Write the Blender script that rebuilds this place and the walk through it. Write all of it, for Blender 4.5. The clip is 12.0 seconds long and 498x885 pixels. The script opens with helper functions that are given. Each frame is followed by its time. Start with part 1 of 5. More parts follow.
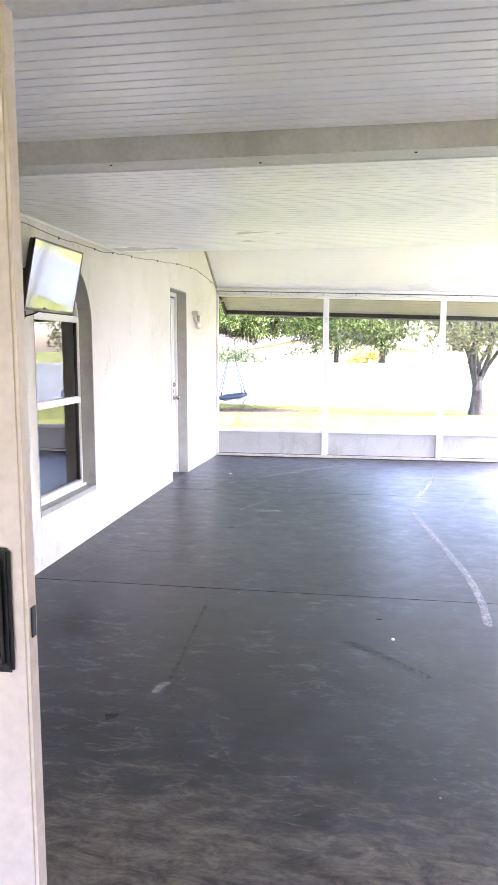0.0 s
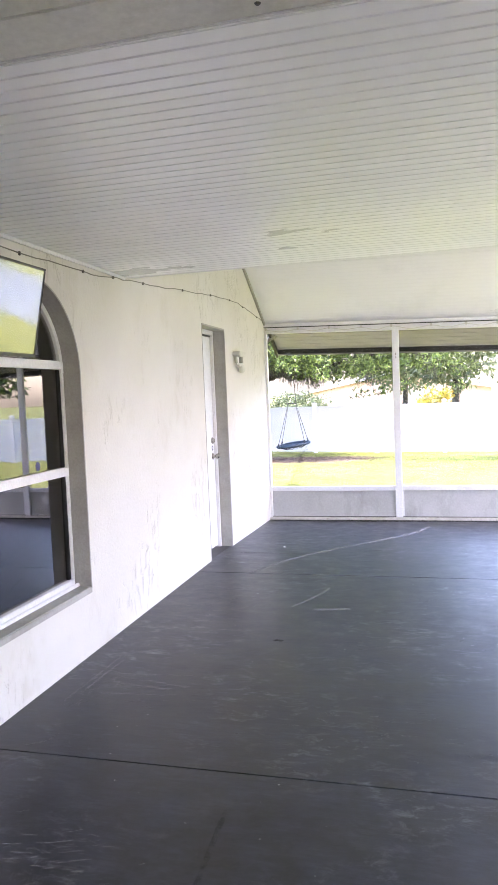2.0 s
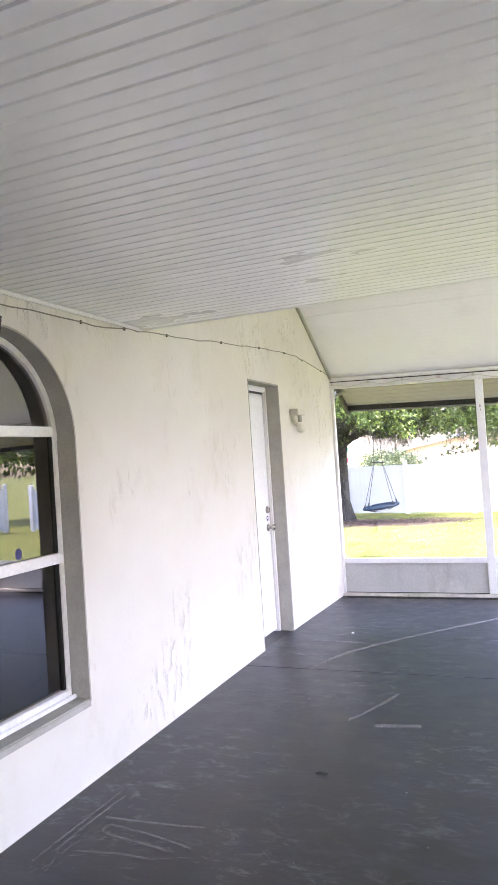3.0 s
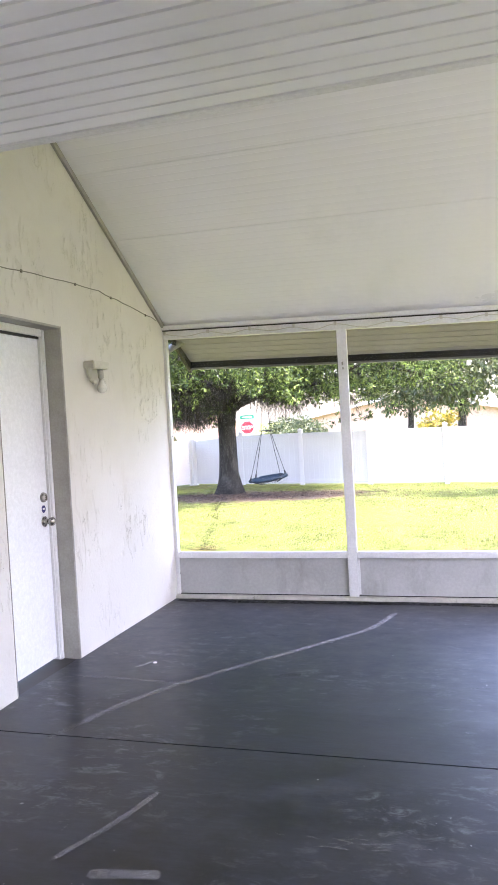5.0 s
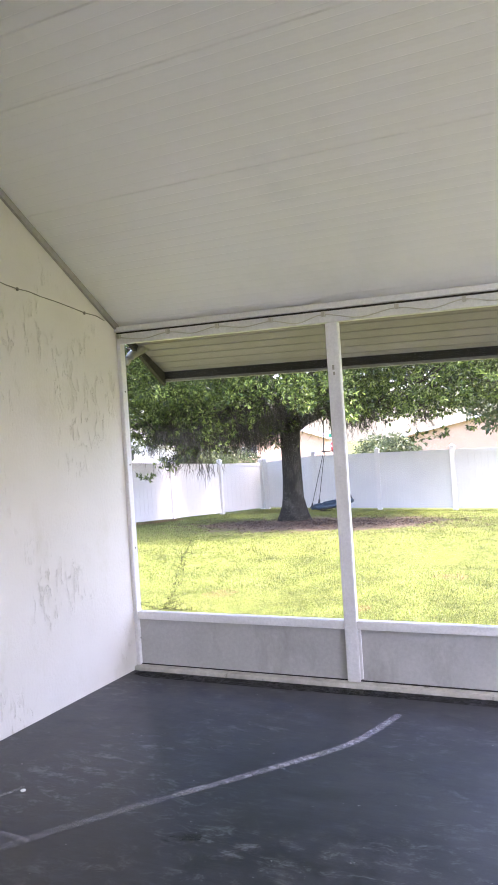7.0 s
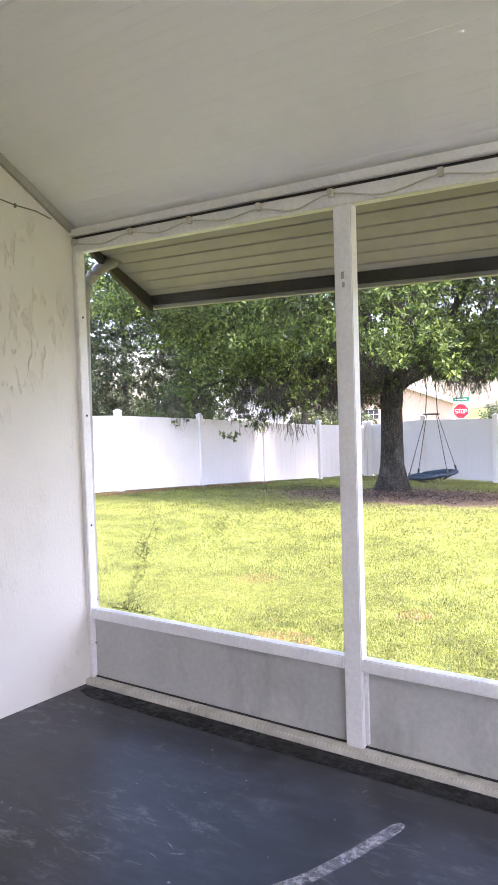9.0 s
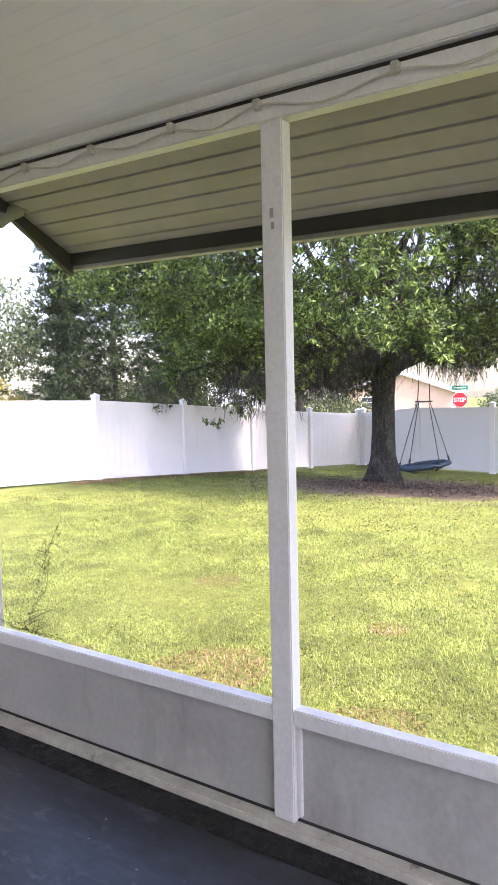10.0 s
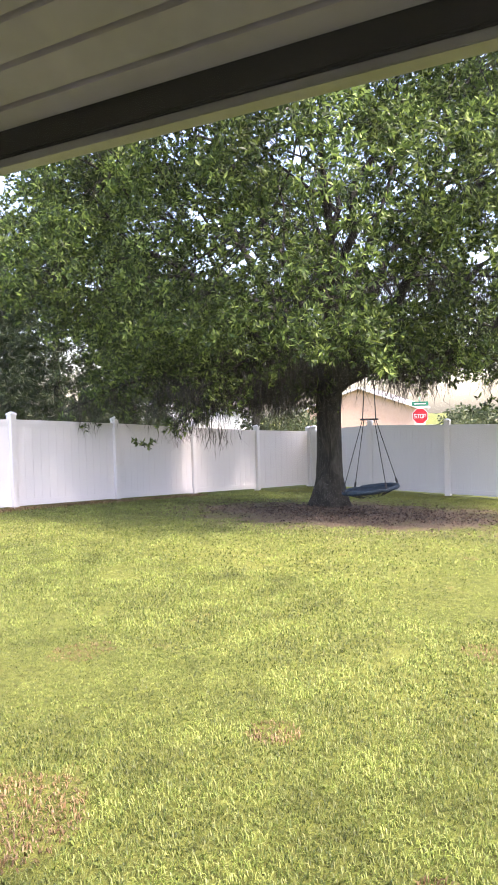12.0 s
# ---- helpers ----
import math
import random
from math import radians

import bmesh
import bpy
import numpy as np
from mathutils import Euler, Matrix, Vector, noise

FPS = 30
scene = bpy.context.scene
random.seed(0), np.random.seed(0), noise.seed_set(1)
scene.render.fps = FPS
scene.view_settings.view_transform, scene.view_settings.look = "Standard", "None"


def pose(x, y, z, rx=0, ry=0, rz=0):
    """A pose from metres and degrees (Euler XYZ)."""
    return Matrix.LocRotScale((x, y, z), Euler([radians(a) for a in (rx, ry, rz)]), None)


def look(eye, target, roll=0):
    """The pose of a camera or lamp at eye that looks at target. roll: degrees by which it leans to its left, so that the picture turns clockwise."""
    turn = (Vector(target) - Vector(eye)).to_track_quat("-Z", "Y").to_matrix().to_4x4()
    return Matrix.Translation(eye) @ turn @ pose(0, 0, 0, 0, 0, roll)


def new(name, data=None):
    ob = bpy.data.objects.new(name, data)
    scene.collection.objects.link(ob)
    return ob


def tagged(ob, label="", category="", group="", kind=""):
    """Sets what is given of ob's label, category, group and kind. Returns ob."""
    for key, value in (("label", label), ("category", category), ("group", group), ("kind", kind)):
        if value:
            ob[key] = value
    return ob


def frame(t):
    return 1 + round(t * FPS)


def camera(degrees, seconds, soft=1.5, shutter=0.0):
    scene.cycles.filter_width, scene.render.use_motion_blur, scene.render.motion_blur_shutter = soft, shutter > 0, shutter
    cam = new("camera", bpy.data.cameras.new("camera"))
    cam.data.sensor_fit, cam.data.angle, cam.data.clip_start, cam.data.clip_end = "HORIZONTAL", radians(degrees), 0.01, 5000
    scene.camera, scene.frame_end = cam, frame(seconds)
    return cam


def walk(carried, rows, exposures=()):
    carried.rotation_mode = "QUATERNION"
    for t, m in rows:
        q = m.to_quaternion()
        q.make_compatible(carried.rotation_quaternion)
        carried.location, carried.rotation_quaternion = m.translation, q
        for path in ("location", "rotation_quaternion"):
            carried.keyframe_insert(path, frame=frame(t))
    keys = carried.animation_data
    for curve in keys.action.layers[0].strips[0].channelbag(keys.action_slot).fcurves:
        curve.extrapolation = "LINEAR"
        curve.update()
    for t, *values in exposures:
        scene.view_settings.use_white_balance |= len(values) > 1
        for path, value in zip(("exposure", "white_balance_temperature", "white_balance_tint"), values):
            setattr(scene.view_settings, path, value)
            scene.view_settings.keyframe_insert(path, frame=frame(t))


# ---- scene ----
cam = camera(38.7, 12.0)
PATH = [
    (0, (-0.065, 0.08, 1.562), (-0.385, 2.037, 1.3), 0.05),
    (0.5, (-0.146, 0.457, 1.528), (-0.663, 2.364, 1.22), -1.1),
    (1, (-0.174, 0.862, 1.557), (-0.598, 2.796, 1.278), -2.2),
    (1.5, (-0.14, 1.305, 1.591), (-0.528, 3.254, 1.365), -1.7),
    (2, (-0.198, 1.706, 1.572), (-0.707, 3.635, 1.438), -2.3),
    (2.5, (-0.204, 2.127, 1.567), (-0.901, 4.002, 1.586), -3.05),
    (3, (-0.078, 2.596, 1.589), (-0.837, 4.446, 1.636), -3.75),
    (3.5, (-0.05, 3.103, 1.556), (-0.637, 5.015, 1.544), -3.4),
    (3.7, (-0.042, 3.3, 1.556), (-0.565, 5.231, 1.521), -3.45),
    (5.3, (0.296, 4.706, 1.557), (-0.271, 6.623, 1.493), -2.8),
    (5.5, (0.361, 4.879, 1.551), (-0.265, 6.778, 1.497), -2.4),
    (6, (0.511, 5.323, 1.549), (-0.212, 7.188, 1.522), -3.3),
    (6.5, (0.568, 5.741, 1.546), (-0.147, 7.609, 1.538), -3.6),
    (7, (0.676, 6.135, 1.54), (-0.145, 7.958, 1.546), -3.7),
    (7.2, (0.715, 6.285, 1.538), (-0.16, 8.084, 1.545), -3.7),
    (8.8, (0.696, 7.63, 1.45), (-0.416, 9.29, 1.373), -2.0),
    (9, (0.694, 7.774, 1.442), (-0.442, 9.418, 1.356), -1.8),
    (9.5, (0.625, 8.141, 1.423), (-0.505, 9.788, 1.316), -0.9),
    (10, (0.579, 8.505, 1.408), (-0.558, 10.146, 1.286), -1.3),
    (10.5, (0.565, 8.857, 1.43), (-0.642, 10.446, 1.307), -2.3),
    (11, (0.485, 9.175, 1.392), (-0.697, 10.784, 1.27), -2.6),
    (11.5, (0.397, 9.484, 1.42), (-0.704, 11.15, 1.306), -2.0),
    (12, (0.425, 9.81, 1.42), (-0.637, 11.502, 1.342), -1.5),
]
walk(cam, [(t, look(eye, target, roll)) for t, eye, target, roll in PATH], exposures=[(0, 5.0, 6150, 33), (1.5, 4.7, 6200, 33), (3.5, 4.56, 6200, 33), (5.5, 4.02, 6200, 32), (7.0, 3.82, 6250, 32), (9.0, 3.7, 6450, 31), (10.5, 3.22, 6550, 29), (12.0, 3.0, 6800, 27)])

# ---- world and sun ----
SUN_EL, SUN_AZ = 54.0, 98.0
world = bpy.data.worlds.new("sky_world")
scene.world = world
world.use_nodes = True
wn = world.node_tree.nodes
wl = world.node_tree.links
bg = wn["Background"]
sky = wn.new("ShaderNodeTexSky")
sky.sky_type = "NISHITA"
sky.sun_disc = False
sky.sun_elevation = radians(SUN_EL)
sky.sun_rotation = radians(SUN_AZ)
sky.air_density, sky.dust_density, sky.ozone_density = 1.2, 2.5, 1.0
wl.new(sky.outputs["Color"], bg.inputs["Color"])
bg.inputs["Strength"].default_value = 0.14

sun_data = bpy.data.lights.new("sun", "SUN")
sun_data.energy = 2.1
sun_data.angle = radians(6)
sun_data.color = (1.0, 0.95, 0.86)
sun = new("sun", sun_data)
sun_dir = Vector((math.sin(radians(SUN_AZ)) * math.cos(radians(SUN_EL)), math.cos(radians(SUN_AZ)) * math.cos(radians(SUN_EL)), math.sin(radians(SUN_EL))))
sun.matrix_world = look(sun_dir * 40, (0, 0, 0))


# ---- materials ----
def node_mat(name):
    m = bpy.data.materials.new(name)
    m.use_nodes = True
    return m, m.node_tree.nodes, m.node_tree.links, m.node_tree.nodes["Principled BSDF"]


def ramp(nodes, stops):
    r = nodes.new("ShaderNodeValToRGB")
    while len(r.color_ramp.elements) < len(stops):
        r.color_ramp.elements.new(0.5)
    for e, (p, c) in zip(r.color_ramp.elements, stops):
        e.position = p
        e.color = (c[0], c[1], c[2], 1) if len(c) == 3 else c
    return r


def grey(v):
    return (v, v, v)


def noise_at(nodes, links, scale, stretch=(1, 1, 1), detail=6, rough=0.6, distort=0.0):
    g = nodes.new("ShaderNodeNewGeometry")
    mp = nodes.new("ShaderNodeMapping")
    mp.inputs["Scale"].default_value = stretch
    n = nodes.new("ShaderNodeTexNoise")
    n.inputs["Scale"].default_value = scale
    n.inputs["Detail"].default_value = detail
    n.inputs["Roughness"].default_value = rough
    n.inputs["Distortion"].default_value = distort
    links.new(g.outputs["Position"], mp.inputs["Vector"])
    links.new(mp.outputs["Vector"], n.inputs["Vector"])
    return n


def mix_col(nodes, links, fac, a, b, mode="MIX"):
    m = nodes.new("ShaderNodeMix")
    m.data_type = "RGBA"
    m.blend_type = mode
    for sock, v in ((m.inputs[0], fac), (m.inputs[6], a), (m.inputs[7], b)):
        if hasattr(v, "is_linked"):
            links.new(v, sock)
        elif isinstance(v, (int, float)):
            sock.default_value = v
        else:
            sock.default_value = (v[0], v[1], v[2], 1)
    return m.outputs[2]


def surf(name, col, dark=None, rough=0.6, metal=0.0, scale=3.0, fine=90.0, bump=0.15, depth=0.002, stretch=(1, 1, 1), stain=None, stain_scale=1.2, stain_at=(0.55, 0.75), spec=0.5, per_piece=0.0, speck=0.86):
    """A painted, worn or raw surface: two scales of tone, optional stains or painted reflections, fine relief."""
    m, nodes, links, b = node_mat(name)
    dark = dark or tuple(c * 0.8 for c in col)
    big = noise_at(nodes, links, scale, stretch)
    r = ramp(nodes, [(0.3, dark), (0.7, col)])
    links.new(big.outputs["Fac"], r.inputs["Fac"])
    colour = r.outputs["Color"]
    small = noise_at(nodes, links, fine, stretch, 4)
    r2 = ramp(nodes, [(0.3, grey(speck)), (0.7, grey(1.0))])
    links.new(small.outputs["Fac"], r2.inputs["Fac"])
    colour = mix_col(nodes, links, 1.0, colour, r2.outputs["Color"], "MULTIPLY")
    if stain:
        st = noise_at(nodes, links, stain_scale, (1, 1, 0.5), 8, 0.7)
        r3 = ramp(nodes, [(stain_at[0], grey(0)), (stain_at[1], grey(1))])
        links.new(st.outputs["Fac"], r3.inputs["Fac"])
        colour = mix_col(nodes, links, r3.outputs["Color"], colour, stain)
    if per_piece:
        info = nodes.new("ShaderNodeObjectInfo")
        r4 = ramp(nodes, [(0, grey(1 - per_piece)), (1, grey(1.0))])
        links.new(info.outputs["Random"], r4.inputs["Fac"])
        colour = mix_col(nodes, links, 1.0, colour, r4.outputs["Color"], "MULTIPLY")
    links.new(colour, b.inputs["Base Color"])
    r5 = ramp(nodes, [(0.3, grey(max(rough - 0.08, 0.02))), (0.7, grey(min(rough + 0.08, 1)))])
    links.new(big.outputs["Fac"], r5.inputs["Fac"])
    links.new(r5.outputs["Color"], b.inputs["Roughness"])
    b.inputs["Metallic"].default_value = metal
    b.inputs["Specular IOR Level"].default_value = spec
    if bump:
        bp = nodes.new("ShaderNodeBump")
        bp.inputs["Strength"].default_value = bump
        bp.inputs["Distance"].default_value = depth
        links.new(small.outputs["Fac"], bp.inputs["Height"])
        links.new(bp.outputs["Normal"], b.inputs["Normal"])
    return m


def stucco_material():
    m, nodes, links, b = node_mat("cream_stucco")
    big = noise_at(nodes, links, 0.9, (1, 1, 1), 5)
    r = ramp(nodes, [(0.3, (0.585, 0.56, 0.51)), (0.7, (0.655, 0.635, 0.59))])
    links.new(big.outputs["Fac"], r.inputs["Fac"])
    grime = noise_at(nodes, links, 3.0, (1, 1, 0.6), 7, 0.7)
    r2 = ramp(nodes, [(0.56, grey(1.0)), (0.76, (0.90, 0.89, 0.84))])
    links.new(grime.outputs["Fac"], r2.inputs["Fac"])
    colour = mix_col(nodes, links, 1.0, r.outputs["Color"], r2.outputs["Color"], "MULTIPLY")
    # dragged plaster: pits and ridges in patches, longer down than across
    drag = noise_at(nodes, links, 20.0, (1, 1, 0.3), 5, 0.6, 0.8)
    r3 = ramp(nodes, [(0.54, grey(0)), (0.60, grey(1))])
    links.new(drag.outputs["Fac"], r3.inputs["Fac"])
    where = noise_at(nodes, links, 1.9, (1, 1, 0.8), 4)
    r4 = ramp(nodes, [(0.50, grey(0)), (0.62, grey(1))])
    links.new(where.outputs["Fac"], r4.inputs["Fac"])
    patches = mix_col(nodes, links, 1.0, r3.outputs["Color"], r4.outputs["Color"], "MULTIPLY")
    # the pits' shade is also put into the colour, on top of the bump
    pit_shade = mix_col(nodes, links, patches, (1, 1, 1), (0.925, 0.92, 0.90))
    colour = mix_col(nodes, links, 1.0, colour, pit_shade, "MULTIPLY")
    links.new(colour, b.inputs["Base Color"])
    b.inputs["Roughness"].default_value = 0.85
    b.inputs["Specular IOR Level"].default_value = 0.25
    grain = noise_at(nodes, links, 60, (1, 1, 0.7), 5)
    inv = nodes.new("ShaderNodeInvert")
    links.new(patches, inv.inputs["Color"])
    total = mix_col(nodes, links, 0.3, inv.outputs["Color"], grain.outputs["Fac"])
    bp = nodes.new("ShaderNodeBump")
    bp.inputs["Strength"].default_value = 1.0
    bp.inputs["Distance"].default_value = 0.008
    links.new(total, bp.inputs["Height"])
    links.new(bp.outputs["Normal"], b.inputs["Normal"])
    return m


def floor_material():
    m, nodes, links, b = node_mat("worn_dark_painted_concrete")
    big = noise_at(nodes, links, 0.9, (1, 1, 1), 6)
    r = ramp(nodes, [(0.3, (0.0035, 0.0042, 0.006)), (0.7, (0.0095, 0.011, 0.015))])
    links.new(big.outputs["Fac"], r.inputs["Fac"])
    brush = noise_at(nodes, links, 2.6, (0.7, 2.0, 1), 9, 0.68)
    r2 = ramp(nodes, [(0.42, grey(0)), (0.74, grey(0.42))])
    links.new(brush.outputs["Fac"], r2.inputs["Fac"])
    colour = mix_col(nodes, links, r2.outputs["Color"], r.outputs["Color"], (0.022, 0.025, 0.031))
    cloud = noise_at(nodes, links, 5.5, (1, 1.3, 1), 9, 0.74)
    rc = ramp(nodes, [(0.38, grey(0.3)), (0.66, grey(2.9))])
    links.new(cloud.outputs["Fac"], rc.inputs["Fac"])
    colour = mix_col(nodes, links, 1.0, colour, rc.outputs["Color"], "MULTIPLY")
    fine = noise_at(nodes, links, 30.0, (0.25, 1.6, 1), 6, 0.7)
    rf = ramp(nodes, [(0.35, grey(0.75)), (0.68, grey(1.5))])
    links.new(fine.outputs["Fac"], rf.inputs["Fac"])
    colour = mix_col(nodes, links, 1.0, colour, rf.outputs["Color"], "MULTIPLY")
    chalk = noise_at(nodes, links, 7.0, (1.1, 2.2, 1), 12, 0.8, 0.5)
    r3 = ramp(nodes, [(0.52, grey(0)), (0.67, grey(0.55))])
    links.new(chalk.outputs["Fac"], r3.inputs["Fac"])
    where = noise_at(nodes, links, 1.1, (1, 1, 1), 3)
    r4 = ramp(nodes, [(0.44, grey(0.05)), (0.62, grey(1))])
    links.new(where.outputs["Fac"], r4.inputs["Fac"])
    worn = mix_col(nodes, links, 1.0, r3.outputs["Color"], r4.outputs["Color"], "MULTIPLY")
    colour = mix_col(nodes, links, worn, colour, (0.26, 0.275, 0.30))
    # pale worn clouds, strengthened towards the open side to paint in its daylight
    gx = nodes.new("ShaderNodeNewGeometry")
    sx = nodes.new("ShaderNodeSeparateXYZ")
    links.new(gx.outputs["Position"], sx.inputs["Vector"])
    mx = nodes.new("ShaderNodeMapRange")
    mx.interpolation_type = "SMOOTHSTEP"
    mx.inputs["From Min"].default_value, mx.inputs["From Max"].default_value = -1.1, 1.3
    links.new(sx.outputs["X"], mx.inputs["Value"])
    haze = noise_at(nodes, links, 1.8, (1.0, 1.5, 1), 8, 0.66)
    rh = ramp(nodes, [(0.38, grey(0.12)), (0.66, grey(0.85))])
    links.new(haze.outputs["Fac"], rh.inputs["Fac"])
    dust_daylight = mix_col(nodes, links, 1.0, rh.outputs["Color"], mx.outputs["Result"], "MULTIPLY")
    colour = mix_col(nodes, links, dust_daylight, colour, (0.058, 0.061, 0.070))
    specks = noise_at(nodes, links, 26.0, (1, 1, 1), 3)
    r5 = ramp(nodes, [(0.725, grey(0)), (0.76, grey(0.6))])
    links.new(specks.outputs["Fac"], r5.inputs["Fac"])
    colour = mix_col(nodes, links, r5.outputs["Color"], colour, (0.4, 0.4, 0.4))
    # the paint has worn through to bare concrete by the sliding door
    g = nodes.new("ShaderNodeNewGeometry")
    sep = nodes.new("ShaderNodeSeparateXYZ")
    links.new(g.outputs["Position"], sep.inputs["Vector"])
    mr = nodes.new("ShaderNodeMapRange")
    mr.inputs["From Min"].default_value, mr.inputs["From Max"].default_value = 2.85, 1.9
    links.new(sep.outputs["Y"], mr.inputs["Value"])
    edge = noise_at(nodes, links, 4.0, (0.6, 2.2, 1), 9, 0.75)
    add = nodes.new("ShaderNodeMath")
    add.operation = "MULTIPLY_ADD"
    links.new(edge.outputs["Fac"], add.inputs[0])
    add.inputs[1].default_value = 1.6
    links.new(mr.outputs["Result"], add.inputs[2])
    r6 = ramp(nodes, [(0.0, grey(0)), (0.5, grey(0)), (1.0, grey(0.85))])
    sub = nodes.new("ShaderNodeMath")
    sub.operation = "SUBTRACT"
    links.new(add.outputs[0], sub.inputs[0])
    sub.inputs[1].default_value = 0.72
    links.new(sub.outputs[0], r6.inputs["Fac"])
    rb = ramp(nodes, [(0.40, grey(0)), (0.66, grey(1))])
    links.new(chalk.outputs["Fac"], rb.inputs["Fac"])
    bare = mix_col(nodes, links, rb.outputs["Color"], (0.024, 0.020, 0.017), (0.23, 0.195, 0.16))
    colour = mix_col(nodes, links, r6.outputs["Color"], colour, bare)
    links.new(colour, b.inputs["Base Color"])
    r7 = ramp(nodes, [(0.3, grey(0.29)), (0.7, grey(0.5))])
    links.new(cloud.outputs["Fac"], r7.inputs["Fac"])
    links.new(r7.outputs["Color"], b.inputs["Roughness"])
    b.inputs["Specular IOR Level"].default_value = 0.52
    bp = nodes.new("ShaderNodeBump")
    bp.inputs["Strength"].default_value = 0.25
    bp.inputs["Distance"].default_value = 0.003
    links.new(chalk.outputs["Fac"], bp.inputs["Height"])
    links.new(bp.outputs["Normal"], b.inputs["Normal"])
    return m


def worn_mark_material(name, col, keep):
    """Chalky worn paint that breaks up: part of it is gone."""
    m, nodes, links, b = node_mat(name)
    b.inputs["Base Color"].default_value = (*col, 1)
    b.inputs["Roughness"].default_value = 0.8
    n = noise_at(nodes, links, 34.0, (1, 1, 1), 6, 0.75)
    r = ramp(nodes, [(0.5 - keep * 0.2, grey(0)), (0.62, grey(keep))])
    links.new(n.outputs["Fac"], r.inputs["Fac"])
    links.new(r.outputs["Color"], b.inputs["Alpha"])
    return m


def leaf_material(name, dark, light, tip, vary=(0.5, 1.5), patch=1.5):
    m, nodes, links, b = node_mat(name)
    g = nodes.new("ShaderNodeNewGeometry")
    r = ramp(nodes, [(0.0, dark), (0.55, light), (1.0, tip)])
    links.new(g.outputs["Random Per Island"], r.inputs["Fac"])
    big = noise_at(nodes, links, patch, (1, 1, 1), 6, 0.7)
    r2 = ramp(nodes, [(0.34, grey(vary[0])), (0.66, grey(vary[1]))])
    links.new(big.outputs["Fac"], r2.inputs["Fac"])
    colour = mix_col(nodes, links, 1.0, r.outputs["Color"], r2.outputs["Color"], "MULTIPLY")
    links.new(colour, b.inputs["Base Color"])
    b.inputs["Roughness"].default_value = 0.45
    b.inputs["Specular IOR Level"].default_value = 0.4
    thin = nodes.new("ShaderNodeBsdfTranslucent")
    links.new(colour, thin.inputs["Color"])
    mx = nodes.new("ShaderNodeMixShader")
    mx.inputs["Fac"].default_value = 0.40
    links.new(b.outputs["BSDF"], mx.inputs[1])
    links.new(thin.outputs["BSDF"], mx.inputs[2])
    links.new(mx.outputs["Shader"], nodes["Material Output"].inputs["Surface"])
    return m


def lawn_material():
    m, nodes, links, b = node_mat("lawn_soil_and_turf")
    big = noise_at(nodes, links, 0.35, (1, 1, 1), 5)
    r = ramp(nodes, [(0.3, (0.11, 0.135, 0.026)), (0.7, (0.19, 0.205, 0.045))])
    links.new(big.outputs["Fac"], r.inputs["Fac"])
    clump = noise_at(nodes, links, 20.0, (1, 1, 1), 8, 0.8)
    r2 = ramp(nodes, [(0.36, grey(0.4)), (0.62, grey(1.25))])
    links.new(clump.outputs["Fac"], r2.inputs["Fac"])
    colour = mix_col(nodes, links, 1.0, r.outputs["Color"], r2.outputs["Color"], "MULTIPLY")
    dry = noise_at(nodes, links, 1.7, (1, 1, 1), 7, 0.7)
    r3 = ramp(nodes, [(0.62, grey(0)), (0.74, grey(0.7))])
    links.new(dry.outputs["Fac"], r3.inputs["Fac"])
    colour = mix_col(nodes, links, r3.outputs["Color"], colour, (0.22, 0.155, 0.07))
    # bare trodden soil and mulch round the oak
    g = nodes.new("ShaderNodeNewGeometry")
    mp = nodes.new("ShaderNodeMapping")
    mp.inputs["Location"].default_value = (4.3 / 2.9, -20.4 / 2.1, 0)
    mp.inputs["Scale"].default_value = (1 / 2.9, 1 / 2.1, 0)
    links.new(g.outputs["Position"], mp.inputs["Vector"])
    ln = nodes.new("ShaderNodeVectorMath")
    ln.operation = "LENGTH"
    links.new(mp.outputs["Vector"], ln.inputs[0])
    ragged = noise_at(nodes, links, 1.8, (1, 1, 1), 8, 0.7)
    ad = nodes.new("ShaderNodeMath")
    ad.operation = "MULTIPLY_ADD"
    links.new(ragged.outputs["Fac"], ad.inputs[0])
    ad.inputs[1].default_value = 2.6
    links.new(ln.outputs["Value"], ad.inputs[2])
    r4 = ramp(nodes, [(0.0, grey(0.95)), (0.36, grey(0.9)), (0.5, grey(0.0))])
    half = nodes.new("ShaderNodeMath")
    half.operation = "MULTIPLY"
    half.inputs[1].default_value = 0.185
    links.new(ad.outputs[0], half.inputs[0])
    links.new(half.outputs[0], r4.inputs["Fac"])
    soil = mix_col(nodes, links, clump.outputs["Fac"], (0.035, 0.022, 0.015), (0.23, 0.165, 0.125))
    colour = mix_col(nodes, links, r4.outputs["Color"], colour, soil)
    links.new(colour, b.inputs["Base Color"])
    b.inputs["Roughness"].default_value = 0.9
    b.inputs["Specular IOR Level"].default_value = 0.2
    bp = nodes.new("ShaderNodeBump")
    bp.inputs["Strength"].default_value = 0.8
    bp.inputs["Distance"].default_value = 0.03
    links.new(clump.outputs["Fac"], bp.inputs["Height"])
    links.new(bp.outputs["Normal"], b.inputs["Normal"])
    return m


